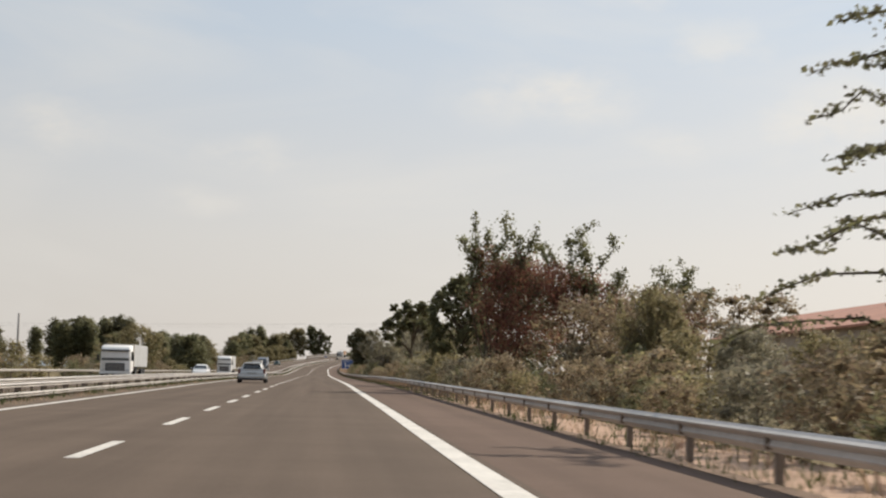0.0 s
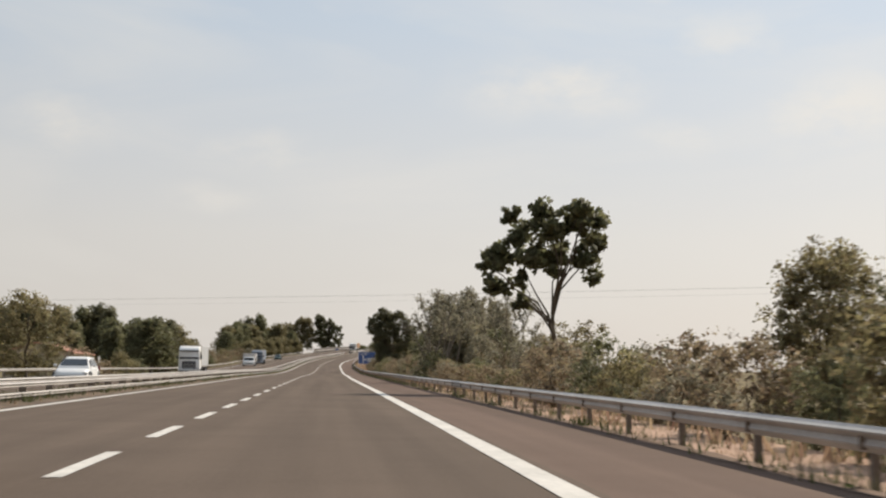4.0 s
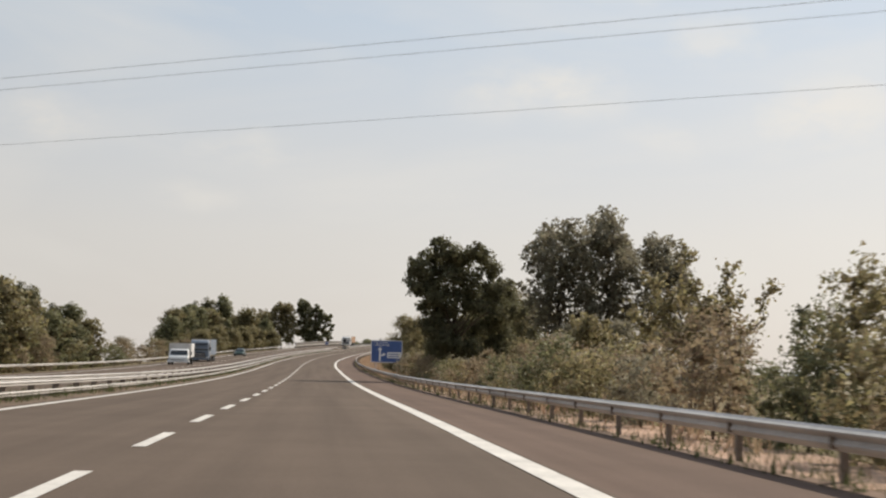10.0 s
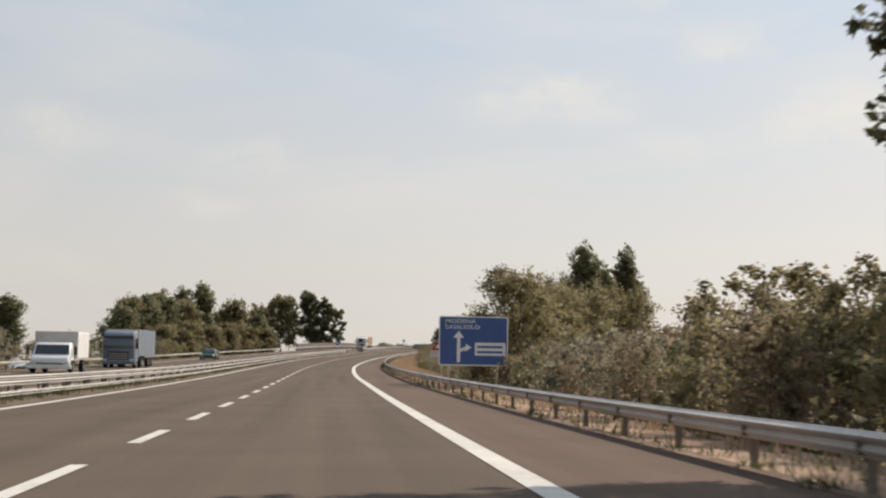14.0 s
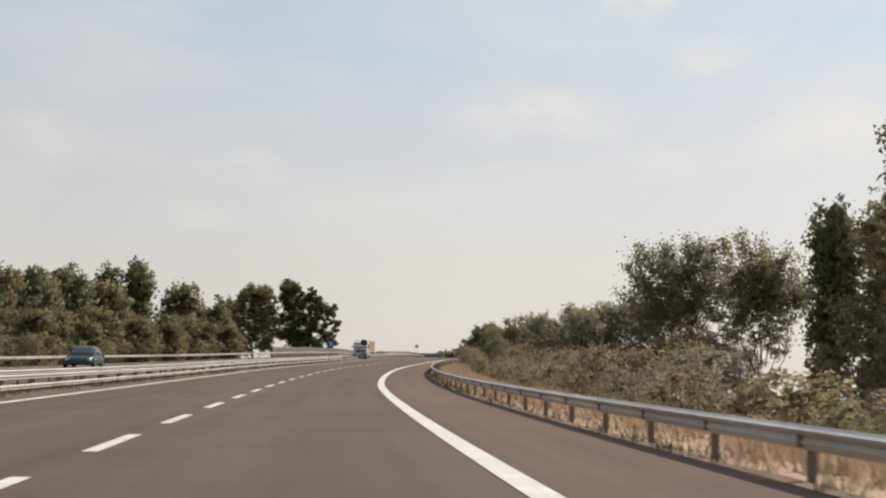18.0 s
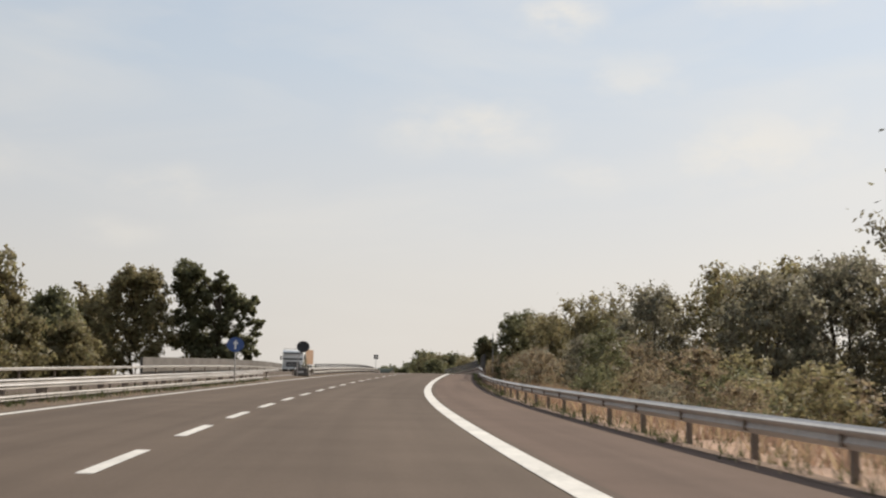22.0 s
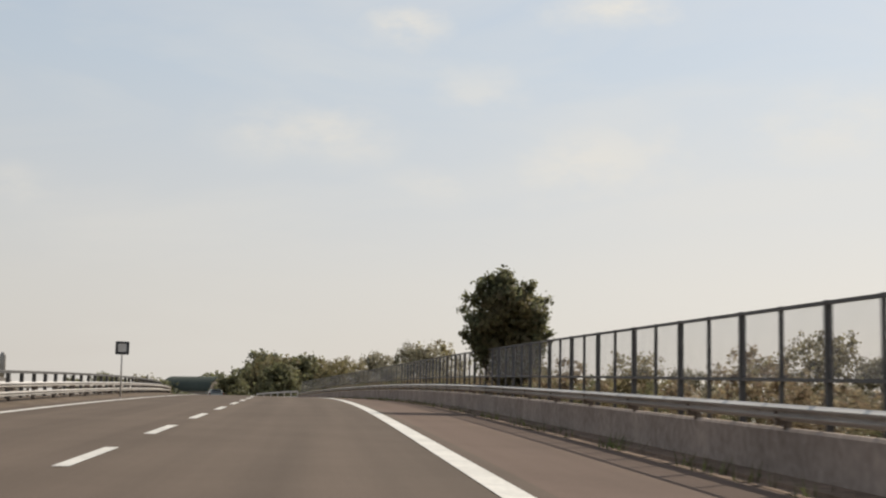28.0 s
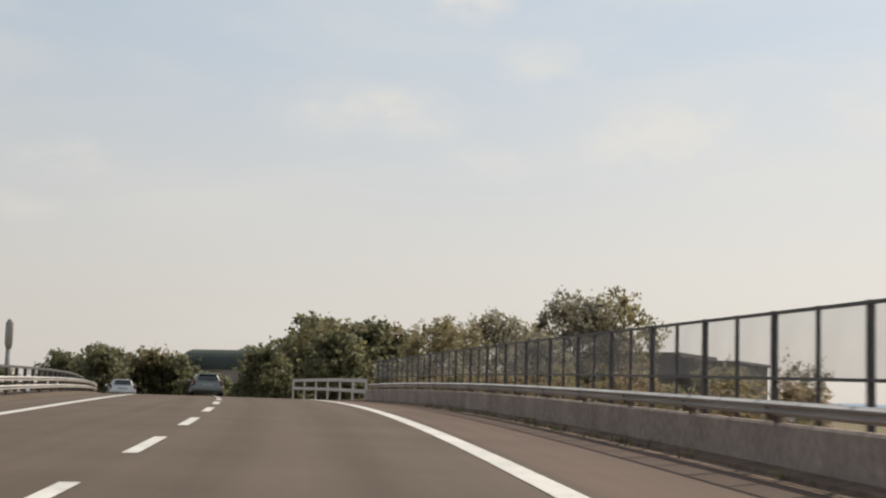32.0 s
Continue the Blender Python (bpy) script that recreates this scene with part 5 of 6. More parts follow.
for i in range(78):
    s = 650 + i * 1.95 + rnd.uniform(-0.4, 0.4)
    if any(p < s < q for p, q in ((665.8, 668.0), (707.4, 712.0), (724.4, 727.4), (743.4, 745.4))):
        continue
    plant("scrub", s, rnd.uniform(9.5, 10.1), rnd.uniform(1.05, 1.42), rnd.uniform(0.95, 1.2), (0, 3, 2)[i % 3])
    if i % 4 == 0:
        plant("scrub", s, rnd.uniform(9.8, 10.6), rnd.uniform(1.5, 2.0), rnd.uniform(0.8, 1.0), (0, 1)[i // 4 % 2])
for s in range(652, 800, 9):
    plant("scrub", s + rnd.uniform(-2, 2), rnd.uniform(12.0, 14.0), rnd.uniform(1.0, 2.0), rnd.uniform(0.6, 0.8), 4)

# fill between and behind the large trees
for s, d, h in ((352, 24.5, 5.4), (351, 28.0, 5.8), (352, 31.5, 5.6), (353, 35.0, 5.8)):
    plant("olive", s, d, h, 1.2, 1)
for s, d, h in ((364, 13.4, 2.6), (368, 14.6, 3.0), (373, 14.8, 2.6), (379, 15.4, 3.2), (374, 18.0, 4.2), (383, 18.6, 4.6)):
    plant("scrub", s, d, h, 1.25, 0)
for s, d, h in ((482, 28.2, 10.2), (481, 32.0, 10.4), (482, 36.0, 9.8)):
    plant("olive", s, d, h, 0.85, 0)
plant("dark", 349, 17.2, 8.8, 0.8)
for s, d, h in ((947, 28.5, 11.4), (936, 29, 7.6), (938, 40.5, 11.6), (930, 33, 8.0), (940, 13, 11.0)):
    plant("far_broad", s, d, h, 1.1, 0)


# ======================= grasses =======================
def grass(name, material, label, spots, blade):
    """Single blades: one narrow triangle each."""
    rng = np.random.default_rng(len(spots) + 3)
    sp = np.array(spots)
    n = len(sp)
    th = np.interp(sp[:, 0], S_GRID, R_TH)
    x = np.interp(sp[:, 0], S_GRID, R_X) + sp[:, 1] * np.cos(th)
    y = np.interp(sp[:, 0], S_GRID, R_Y) + sp[:, 1] * np.sin(th)
    z = sp[:, 2]
    a = rng.uniform(0, 2 * np.pi, n)
    w, h = blade * 0.07, blade * rng.uniform(0.5, 1.5, n)
    lean = rng.normal(size=(n, 2)) * 0.35 * h[:, None]
    v = np.empty((n, 3, 3))
    v[:, 0] = np.stack([x - w * np.cos(a), y - w * np.sin(a), z], 1)
    v[:, 1] = np.stack([x + w * np.cos(a), y + w * np.sin(a), z], 1)
    v[:, 2] = np.stack([x + lean[:, 0], y + lean[:, 1], z + h], 1)
    me = bpy.data.meshes.new(name)
    me.from_pydata(v.reshape(-1, 3).tolist(), [], [(3 * i, 3 * i + 1, 3 * i + 2) for i in range(n)])
    me.materials.append(material)
    tagged(new(name, me), label=label, category="grass", kind="stuff")


g = np.random.default_rng(17)


def tufts(n, k, s0, s1, d0, d1, spread=0.16):
    out = []
    for _ in range(n):
        s, d = g.uniform(s0, s1), g.uniform(d0, d1)
        for q in g.normal(size=(k, 2)) * spread:
            ss, dd = s + q[0], d + q[1]
            if -8.2 < dd < -5.5:
                z = float(road_z(ss)) + 0.03
            elif dd < EDGE_R + 0.1:
                if dd < EDGE_R - 0.3:
                    continue
                z = float(road_z(ss)) - 0.05
            else:
                z = float(ground_z(ss, np.float64(dd))) - 0.02
            out.append((ss, dd, z))
    return out


grass("dry_grass", M_STRAW, "dry straw-coloured grass on the verge", tufts(4600, 10, 4, 640, 8.25, 11.5, 0.22) + tufts(1900, 12, 440, 600, 8.6, 14.5, 0.3) + tufts(700, 9, 640, 790, 8.3, 10.2, 0.2), 0.15)
grass("green_weeds", M_WEED, "low green weeds along the guard rail", tufts(1500, 9, 4, 640, 8.2, 10.6) + tufts(900, 10, 4, 780, EDGE_R - 0.1, EDGE_R + 0.3, 0.10) + tufts(1500, 10, 4, 606, -6.4, -5.75, 0.14) + tufts(1100, 10, 4, 600, -8.0, -6.6, 0.16), 0.22)
grass("median_weeds", M_STRAW, "dry weeds on the median strip", tufts(1500, 8, 4, 600, -8.1, -5.7), 0.15)
grass("tall_straw", M_STRAW, "tall dry straw-coloured grass between the guard rail and the shrubs", tufts(900, 12, 425, 600, 9.2, 13.0, 0.25) + tufts(160, 11, 5, 420, 9.3, 11.0, 0.22), 0.5)


# ======================= signs =======================
def loft(stations, material, name, smooth=True):
    """Closed skin through rings of (x, z) at each y; every ring has as many points."""
    vs, fs = [], []
    k = len(stations[0][1])
    for y, ring in stations:
        vs += [(x, y, z) for x, z in ring]
    for i in range(len(stations) - 1):
        for j in range(k):
            a, b = i * k + j, i * k + (j + 1) % k
            fs.append((a, b, b + k, a + k))
    fs.append(tuple(range(k - 1, -1, -1)))
    fs.append(tuple(range((len(stations) - 1) * k, len(stations) * k)))
    me = mesh_of(name, vs, fs, material, smooth)
    return me


def ring(w, z0, z1, r=0.10, n=4, top=1.0):
    """A rounded section: half-width w at the foot, top * w at z1."""
    pts = []
    for cx, cz, a0 in ((w - r, z0 + r, -90), (w * top - r, z1 - r, 0), (-w * top + r, z1 - r, 90), (-w + r, z0 + r, 180)):
        for i in range(n):
            a = radians(a0 + 90 * i / (n - 1))
            pts.append((cx + r * math.cos(a), cz + r * math.sin(a)))
    return pts


def text_mesh(body, size, material, name):
    cu = bpy.data.curves.new(name, "FONT")
    cu.body, cu.size, cu.extrude = body, size, 0.004
    ob = bpy.data.objects.new(name, cu)
    scene.collection.objects.link(ob)
    dg = bpy.context.evaluated_depsgraph_get()
    dg.update()
    me = bpy.data.meshes.new_from_object(ob.evaluated_get(dg))
    bpy.data.objects.remove(ob)
    me.materials.clear()
    me.materials.append(material)
    return me


def ngon(points, y, thick, material, name):
    """A flat plate from (x, z) corners, its face at y and its back at y + thick."""
    bm = bmesh.new()
    f = bm.faces.new([bm.verts.new((x, y, z)) for x, z in points])
    r = bmesh.ops.extrude_face_region(bm, geom=[f])
    for v in r["geom"]:
        if isinstance(v, bmesh.types.BMVert):
            v.co.y += thick
    bmesh.ops.recalc_face_normals(bm, faces=bm.faces)
    me = bpy.data.meshes.new(name)
    bm.to_mesh(me)
    bm.free()
    me.materials.append(material)
    return me


def rounded(x0, x1, z0, z1, r, k=5):
    pts = []
    for cx, cz, a0 in ((x1 - r, z0 + r, -90), (x1 - r, z1 - r, 0), (x0 + r, z1 - r, 90), (x0 + r, z0 + r, 180)):
        for i in range(k + 1):
            a = radians(a0 + 90 * i / k)
            pts.append((cx + r * math.cos(a), cz + r * math.sin(a)))
    return pts


def direction_sign():
    """Large blue direction sign on two posts; its face looks at the coming traffic (-y)."""
    t = empty("road_sign", stand(401.4, 8.75, 0, lean=False), label="large blue motorway direction sign with white arrows on two steel posts", category="road sign")
    w, z0, z1 = 3.75, 1.12, 3.78
    for x in (0.55, 3.2):
        part("post", tube("post", [(x, 0.16, -0.6), (x, 0.16, z1 - 0.1)], [0.07, 0.07], M_STEEL, 10), None, t)
    board = part("panel", ngon(rounded(0, w, z0, z1, 0.12), 0, 0.05, M_WHITE, "panel"), None, t, "white-edged sign board")
    part("blue_field", ngon(rounded(0.06, w - 0.06, z0 + 0.06, z1 - 0.06, 0.1), -0.006, 0.004, M_BLUE, "blue_field"), None, board, "blue sign face")

    def put(me, x, z, sx=1.0):
        ob = part("lettering", me, None, board, "white lettering")
        ob.matrix_local = Matrix.Translation((x, -0.014, z)) @ Matrix.Rotation(radians(90), 4, "X") @ Matrix.Diagonal((sx, 1, 1, 1))

    put(text_mesh("MODENA", 0.30, M_WHITE, "lettering"), 0.32, z1 - 0.37, 1.3)
    put(text_mesh("SASSUOLO", 0.30, M_WHITE, "lettering"), 0.32, z1 - 0.68, 1.3)
    arrow = [(0.98, z0 + 0.18), (1.16, z0 + 0.18), (1.16, z0 + 0.72), (1.42, z0 + 0.86), (1.42, z0 + 0.74), (1.78, z0 + 0.98), (1.46, z0 + 1.18), (1.46, z0 + 1.04), (1.16, z0 + 0.90), (1.16, z0 + 1.5), (1.36, z0 + 1.5), (1.07, z0 + 1.86), (0.78, z0 + 1.5), (0.98, z0 + 1.5)]
    part("arrow", ngon(arrow, -0.014, 0.006, M_WHITE, "arrow"), None, board, "white branching arrow")
    part("exit_panel", ngon(rounded(1.95, 3.62, z0 + 0.55, z0 + 1.25, 0.05), -0.014, 0.006, M_WHITE, "exit_panel"), None, board, "pale panel with unreadable lines")
    for k in range(2):
        part("bar", ngon([(2.08, z0 + 0.68 + 0.28 * k), (3.45, z0 + 0.68 + 0.28 * k), (3.45, z0 + 0.80 + 0.28 * k), (2.08, z0 + 0.80 + 0.28 * k)], -0.021, 0.005, M_BLUE, "bar"), None, board)
    return t


def triangle_sign():
    t = empty("warning_sign", stand(416, 10.1, 0, lean=False), label="red-edged triangular warning sign above a pale panel on a post", category="road sign")
    part("post", tube("post", [(0, 0.06, -0.5), (0, 0.06, 2.78)], [0.035, 0.035], M_STEEL, 8), None, t)
    p = part("plate", ngon([(-0.72, 2.04), (0.72, 2.04), (0, 2.90)], 0, 0.02, M_REDPAINT, "plate"), None, t, "red triangular plate")
    part("white_field", ngon([(-0.46, 2.15), (0.46, 2.15), (0, 2.69)], -0.008, 0.005, M_WHITE, "white_field"), None, p, "white field")
    part("symbol", ngon([(-0.10, 2.20), (0.16, 2.20), (0.07, 2.31), (0.13, 2.40), (0.02, 2.53), (-0.06, 2.43), (0.0, 2.33)], -0.014, 0.004, M_BLACK, "symbol"), None, p, "dark symbol")
    part("panel", ngon(rounded(-0.77, 0.77, 1.54, 1.99, 0.04), 0, 0.02, M_SIGN_GREY, "panel"), None, t, "pale panel with unreadable writing")


def disc(r, y, thick, material, name, zc, k=28, sx=1.0):
    return ngon([(sx * r * math.cos(2 * math.pi * i / k), zc + r * math.sin(2 * math.pi * i / k)) for i in range(k)], y, thick, material, name)


def median_sign(s, round_face):
    t = empty("road_sign", stand(s, -5.95 if round_face else -5.5, 0, lean=False), label="round traffic sign seen dark on a bent post in the median" if round_face else "small square dark traffic sign on a slim median post", category="road sign", group="signs in the median")
    way = [(-0.42, 0.05, -0.2), (-0.42, 0.05, 1.2), (-0.36, 0.05, 1.62), (-0.05, 0.05, 2.08), (0, 0.05, 2.6)] if round_face else [(0, 0.05, -0.2), (0, 0.05, 2.5)]
    part("post", tube("post", way, [0.04] * len(way), M_STEEL, 8), None, t)
    if round_face:
        p = part("plate", disc(0.44, 0, 0.02, M_DARKPLASTIC, "plate", 2.45, sx=1.15), None, t, "dark round plate")
        part("rim", disc(0.46, 0.021, 0.012, M_STEEL, "rim", 2.45, sx=1.15), None, p)
    else:
        p = part("plate", ngon(rounded(-0.31, 0.31, 1.92, 2.52, 0.04), 0, 0.02, M_DARKPLASTIC, "plate"), None, t, "dark square plate")
        part("field", ngon(rounded(-0.19, 0.19, 2.04, 2.42, 0.03), -0.007, 0.005, M_SIGN_GREY, "field"), None, p)


direction_sign()
triangle_sign()
median_sign(626, True)
median_sign(709, False)


def keep_right_sign():
    t = empty("road_sign", stand(590, -5.75, 0, lean=False), label="round blue sign with a white upright arrow at the rail end", category="road sign", group="signs in the median")
    part("post", tube("post", [(0, 0.05, -0.1), (0, 0.05, 2.4)], [0.035, 0.035], M_STEEL, 8), None, t)
    p = part("plate", disc(0.40, 0, 0.02, M_BLUE, "plate", 2.2, sx=1.2), None, t, "blue round plate")
    part("arrow", ngon([(-0.05, 1.94), (0.05, 1.94), (0.06, 2.24), (0.17, 2.22), (0.02, 2.46), (-0.14, 2.24), (-0.05, 2.24)], -0.008, 0.005, M_WHITE, "arrow"), None, p, "white upright arrow")


keep_right_sign()


def crash_cushion():
    """Framed barrier nose between the two median rails."""
    t = empty("crash_cushion", stand(626.8, -6.15, 0, lean=False), label="dark framed crash cushion at the gap in the median rails", category="crash barrier")
    body = [(0.0, ring(0.50, -0.05, 0.40, 0.08, top=0.9)), (0.12, ring(0.56, -0.05, 0.78, 0.14, top=0.86)), (1.2, ring(0.56, -0.05, 0.84, 0.14, top=0.86)), (1.9, ring(0.50, -0.05, 0.72, 0.12, top=0.85)), (2.1, ring(0.46, -0.05, 0.4, 0.08, top=0.85))]
    part("body", loft(body, M_SOOT, "body"), None, t, "dusty grey-brown rounded barrier nose")
    for x in (-0.42, 0.0, 0.42):
        hoop = [(x - 0.13, 0.06, 0.0), (x - 0.13, 0.05, 0.86), (x - 0.08, 0.05, 0.97), (x, 0.05, 1.01), (x + 0.08, 0.05, 0.97), (x + 0.13, 0.05, 0.86), (x + 0.13, 0.06, 0.0)]
        part("hoop", tube("hoop", hoop, [0.035] * 7, M_DARK_STEEL, 6), None, t, "dark steel hoop")
    for z in (0.28, 0.56):
        part("cross_bar", box(-0.56, 0.56, -0.02, 0.03, z - 0.03, z + 0.03, 0.01), M_DARK_STEEL, t)
    part("base_plate", box(-1.15, 0.5, -0.5, 2.2, -0.12, 0.07, 0.01), M_SOIL, t, "dirty brown base slab")
    part("reflector", ngon(rounded(-0.26, 0.2, 0.33, 0.50, 0.03), -0.03, 0.015, M_SIGN_GREY, "reflector"), None, t, "pale striped reflector plate")


crash_cushion()


# ======================= vehicles =======================
def wheel(parent, x, y, r, w):
    side = 1 if x > 0 else -1
    h = part("wheel", tube("wheel", [(x - side * w, y, r), (x - side * 0.02, y, r)], [r * 0.62, r * 0.62], M_DARKPLASTIC, 16), None, parent)
    prof = [(-w, r * 0.62), (-w, r * 0.94), (-w * 0.85, r), (-w * 0.15, r), (0.0, r * 0.94), (0.0, r * 0.62)]
    vs, fs, k = [], [], 20
    for i in range(k):
        a = 2 * math.pi * i / k
        vs += [(x + side * px, y + pr * math.cos(a), r + pr * math.sin(a)) for px, pr in prof]
    n = len(prof)
    for i in range(k):
        for j in range(n):
            fs.append((i * n + j, i * n + (j + 1) % n, ((i + 1) % k) * n + (j + 1) % n, ((i + 1) % k) * n + j))
    part("tyre", mesh_of("tyre", vs, fs, M_BLACK, True), None, h)
    spokes = bmesh.new()
    for i in range(5):
        add_box(spokes, -0.012, 0.012, 0.03, r * 0.6, -0.03, 0.03, 0, Matrix.Translation((x - side * 0.012, y, r)) @ Matrix.Rotation(2 * math.pi * i / 5, 4, "X"))
    part("rim", spokes, M_RIM, h)


def car(s, d, paint, label, w=2.12, h=1.52, length=3.9, turn=0.0, boot=0.0):
    """A small hatchback with a rounded tail, or with boot > 0 a saloon; its nose looks to +y."""
    t = empty("car", stand(s, d, 0.02, turn), label=label, category="car", group="cars on the road")
    hw, L, belt, b = w / 2, length, h * 0.61, boot
    y = lambda u: -L / 2 + u * L
    body = [(y(0.0), ring(hw * 0.80, 0.42, belt * 0.78, 0.14, 6)), (y(0.012), ring(hw * 0.90, 0.33, belt * 0.90, 0.18, 6)), (y(0.045), ring(hw * 0.965, 0.25, belt * 0.98, 0.20, 6, 0.93)), (y(0.13), ring(hw, 0.20, belt * 1.02, 0.20, 6, 0.93)),
            (y(0.28), ring(hw * 1.005, 0.18, belt * 1.02, 0.18, 6, 0.93)), (y(0.45), ring(hw, 0.18, belt * 1.0, 0.18, 6, 0.93)), (y(0.68), ring(hw * 1.0, 0.18, belt * 0.97, 0.18, 6, 0.92)), (y(0.80), ring(hw * 0.99, 0.19, belt * 0.92, 0.18, 6, 0.90)), (y(0.91), ring(hw * 0.95, 0.21, belt * 0.82, 0.18, 6, 0.88)),
            (y(0.975), ring(hw * 0.86, 0.25, belt * 0.70, 0.16, 6, 0.88)), (y(1.0), ring(hw * 0.72, 0.33, belt * 0.58, 0.10, 6))]
    part("body", loft(body, paint, "body"), None, t)
    cabin = [(y(0.022 + b), ring(hw * 0.83, belt * 0.86, belt * 1.0, 0.05, 6, 0.97)), (y(0.055 + b), ring(hw * 0.85, belt * 0.86, h * 0.79, 0.12, 6, 0.82)), (y(0.095 + b), ring(hw * 0.86, belt * 0.86, h * 0.92, 0.15, 6, 0.76)), (y(0.16 + b), ring(hw * 0.87, belt * 0.86, h * 0.98, 0.16, 6, 0.73)), (y(0.36), ring(hw * 0.88, belt * 0.86, h, 0.16, 6, 0.72)),
             (y(0.46), ring(hw * 0.88, belt * 0.86, h * 0.99, 0.16, 6, 0.72)), (y(0.55), ring(hw * 0.88, belt * 0.86, h * 0.93, 0.14, 6, 0.75)), (y(0.64), ring(hw * 0.88, belt * 0.86, h * 0.80, 0.10, 6, 0.83)), (y(0.73), ring(hw * 0.87, belt * 0.84, belt * 1.05, 0.04, 6, 0.95)), (y(0.78), ring(hw * 0.82, belt * 0.80, belt * 0.93, 0.03, 6))]
    part("roof", loft(cabin, paint, "roof"), None, t)

    def pane(name, pts, faces, label=""):
        part(name, mesh_of(name, pts, faces, M_GLASS, True), None, t, label)

    rear = [(0.60, y(0.030 + b) - 0.03, belt * 1.10), (0.60, y(0.055 + b) - 0.035, h * 0.79), (0.54, y(0.090 + b) - 0.03, h * 0.895)]
    pane("rear_window", [(sg * hw * k, yy, z) for k, yy, z in rear for sg in (-1, 1)], [(0, 1, 3, 2), (2, 3, 5, 4)], "dark rear window")
    front = [(0.72, y(0.715) + 0.03, belt * 1.10), (0.67, y(0.64) + 0.035, h * 0.79), (0.60, y(0.555) + 0.03, h * 0.915)]
    pane("windscreen", [(sg * hw * k, yy, z) for k, yy, z in front for sg in (1, -1)], [(0, 1, 3, 2), (2, 3, 5, 4)])
    for sgn in (-1, 1):
        x0, x1 = sgn * hw * 0.862, sgn * hw * 0.715
        pane("side_window", [(x0, y(0.12 + b), belt * 1.05), (x0, y(0.38), belt * 1.05), (x1, y(0.38), h * 0.93), (x1, y(0.17 + b), h * 0.90)], [(0, 1, 2, 3)])
        pane("side_window", [(x0, y(0.40), belt * 1.05), (x0, y(0.66), belt * 1.05), (x1, y(0.53), h * 0.90), (x1, y(0.40), h * 0.93)], [(0, 1, 2, 3)])
        part("tail_light", box(sgn * hw * 0.86 - 0.09, sgn * hw * 0.86 + 0.09, y(0.004), y(0.075), belt * 0.70, belt * 1.10, 0.05), M_TAIL, t, "dull red tail light")
        part("headlight", box(sgn * hw * 0.70 - 0.18, sgn * hw * 0.70 + 0.14, y(0.925), y(0.988), belt * 0.52, belt * 0.70, 0.05), M_LAMP, t, "clear headlight")
        part("mirror", box(sgn * (hw * 1.04) - 0.10, sgn * (hw * 1.04) + 0.10, y(0.64), y(0.64) + 0.12, belt * 1.02, belt * 1.18, 0.05), paint, t)
        part("door_handle", box(sgn * hw * 0.985 - 0.03, sgn * hw * 0.985 + 0.02, y(0.36), y(0.36) + 0.18, belt * 0.86, belt * 0.90, 0.01), paint, t)
        for u in (0.19, 0.81):
            part("wheel_arch", tube("wheel_arch", [(sgn * (hw - 0.12), y(u), 0.33), (sgn * (hw + 0.004), y(u), 0.33)], [0.37, 0.37], M_DARKPLASTIC, 20), None, t, "dark wheel arch")
            wheel(t, sgn * (hw + 0.012), y(u), 0.31, 0.21)
    part("rear_bumper", box(-hw * 0.95, hw * 0.95, y(0.0) - 0.08, y(0.07), 0.32, 0.60, 0.12), paint, t)
    part("rear_valance", box(-hw * 0.84, hw * 0.84, y(0.0) - 0.05, y(0.06), 0.19, 0.34, 0.05), M_DARKPLASTIC, t, "dark lower valance")
    part("exhaust", tube("exhaust", [(hw * 0.45, y(0.0) - 0.07, 0.22), (hw * 0.45, y(0.05), 0.22)], [0.03, 0.03], M_RIM, 8), None, t)
    part("roof_spoiler", box(-hw * 0.60, hw * 0.60, y(0.075 + b) - 0.05, y(0.16 + b), h * 0.925, h * 0.975, 0.022), paint, t)
    part("rear_wiper", box(-0.02, 0.30, y(0.034 + b) - 0.06, y(0.034 + b) - 0.045, belt * 1.12, belt * 1.15), M_DARKPLASTIC, t)
    part("front_bumper", box(-hw * 0.78, hw * 0.78, y(0.965), y(1.0) + 0.05, 0.22, 0.44, 0.08), M_DARKPLASTIC, t, "dark front bumper")
    part("number_plate", box(-0.36, 0.36, y(0.0) - 0.02, y(0.0) + 0.02, belt * 0.70, belt * 0.70 + 0.13, 0.008), M_PLATE, t, "plain pale number plate")
    return t


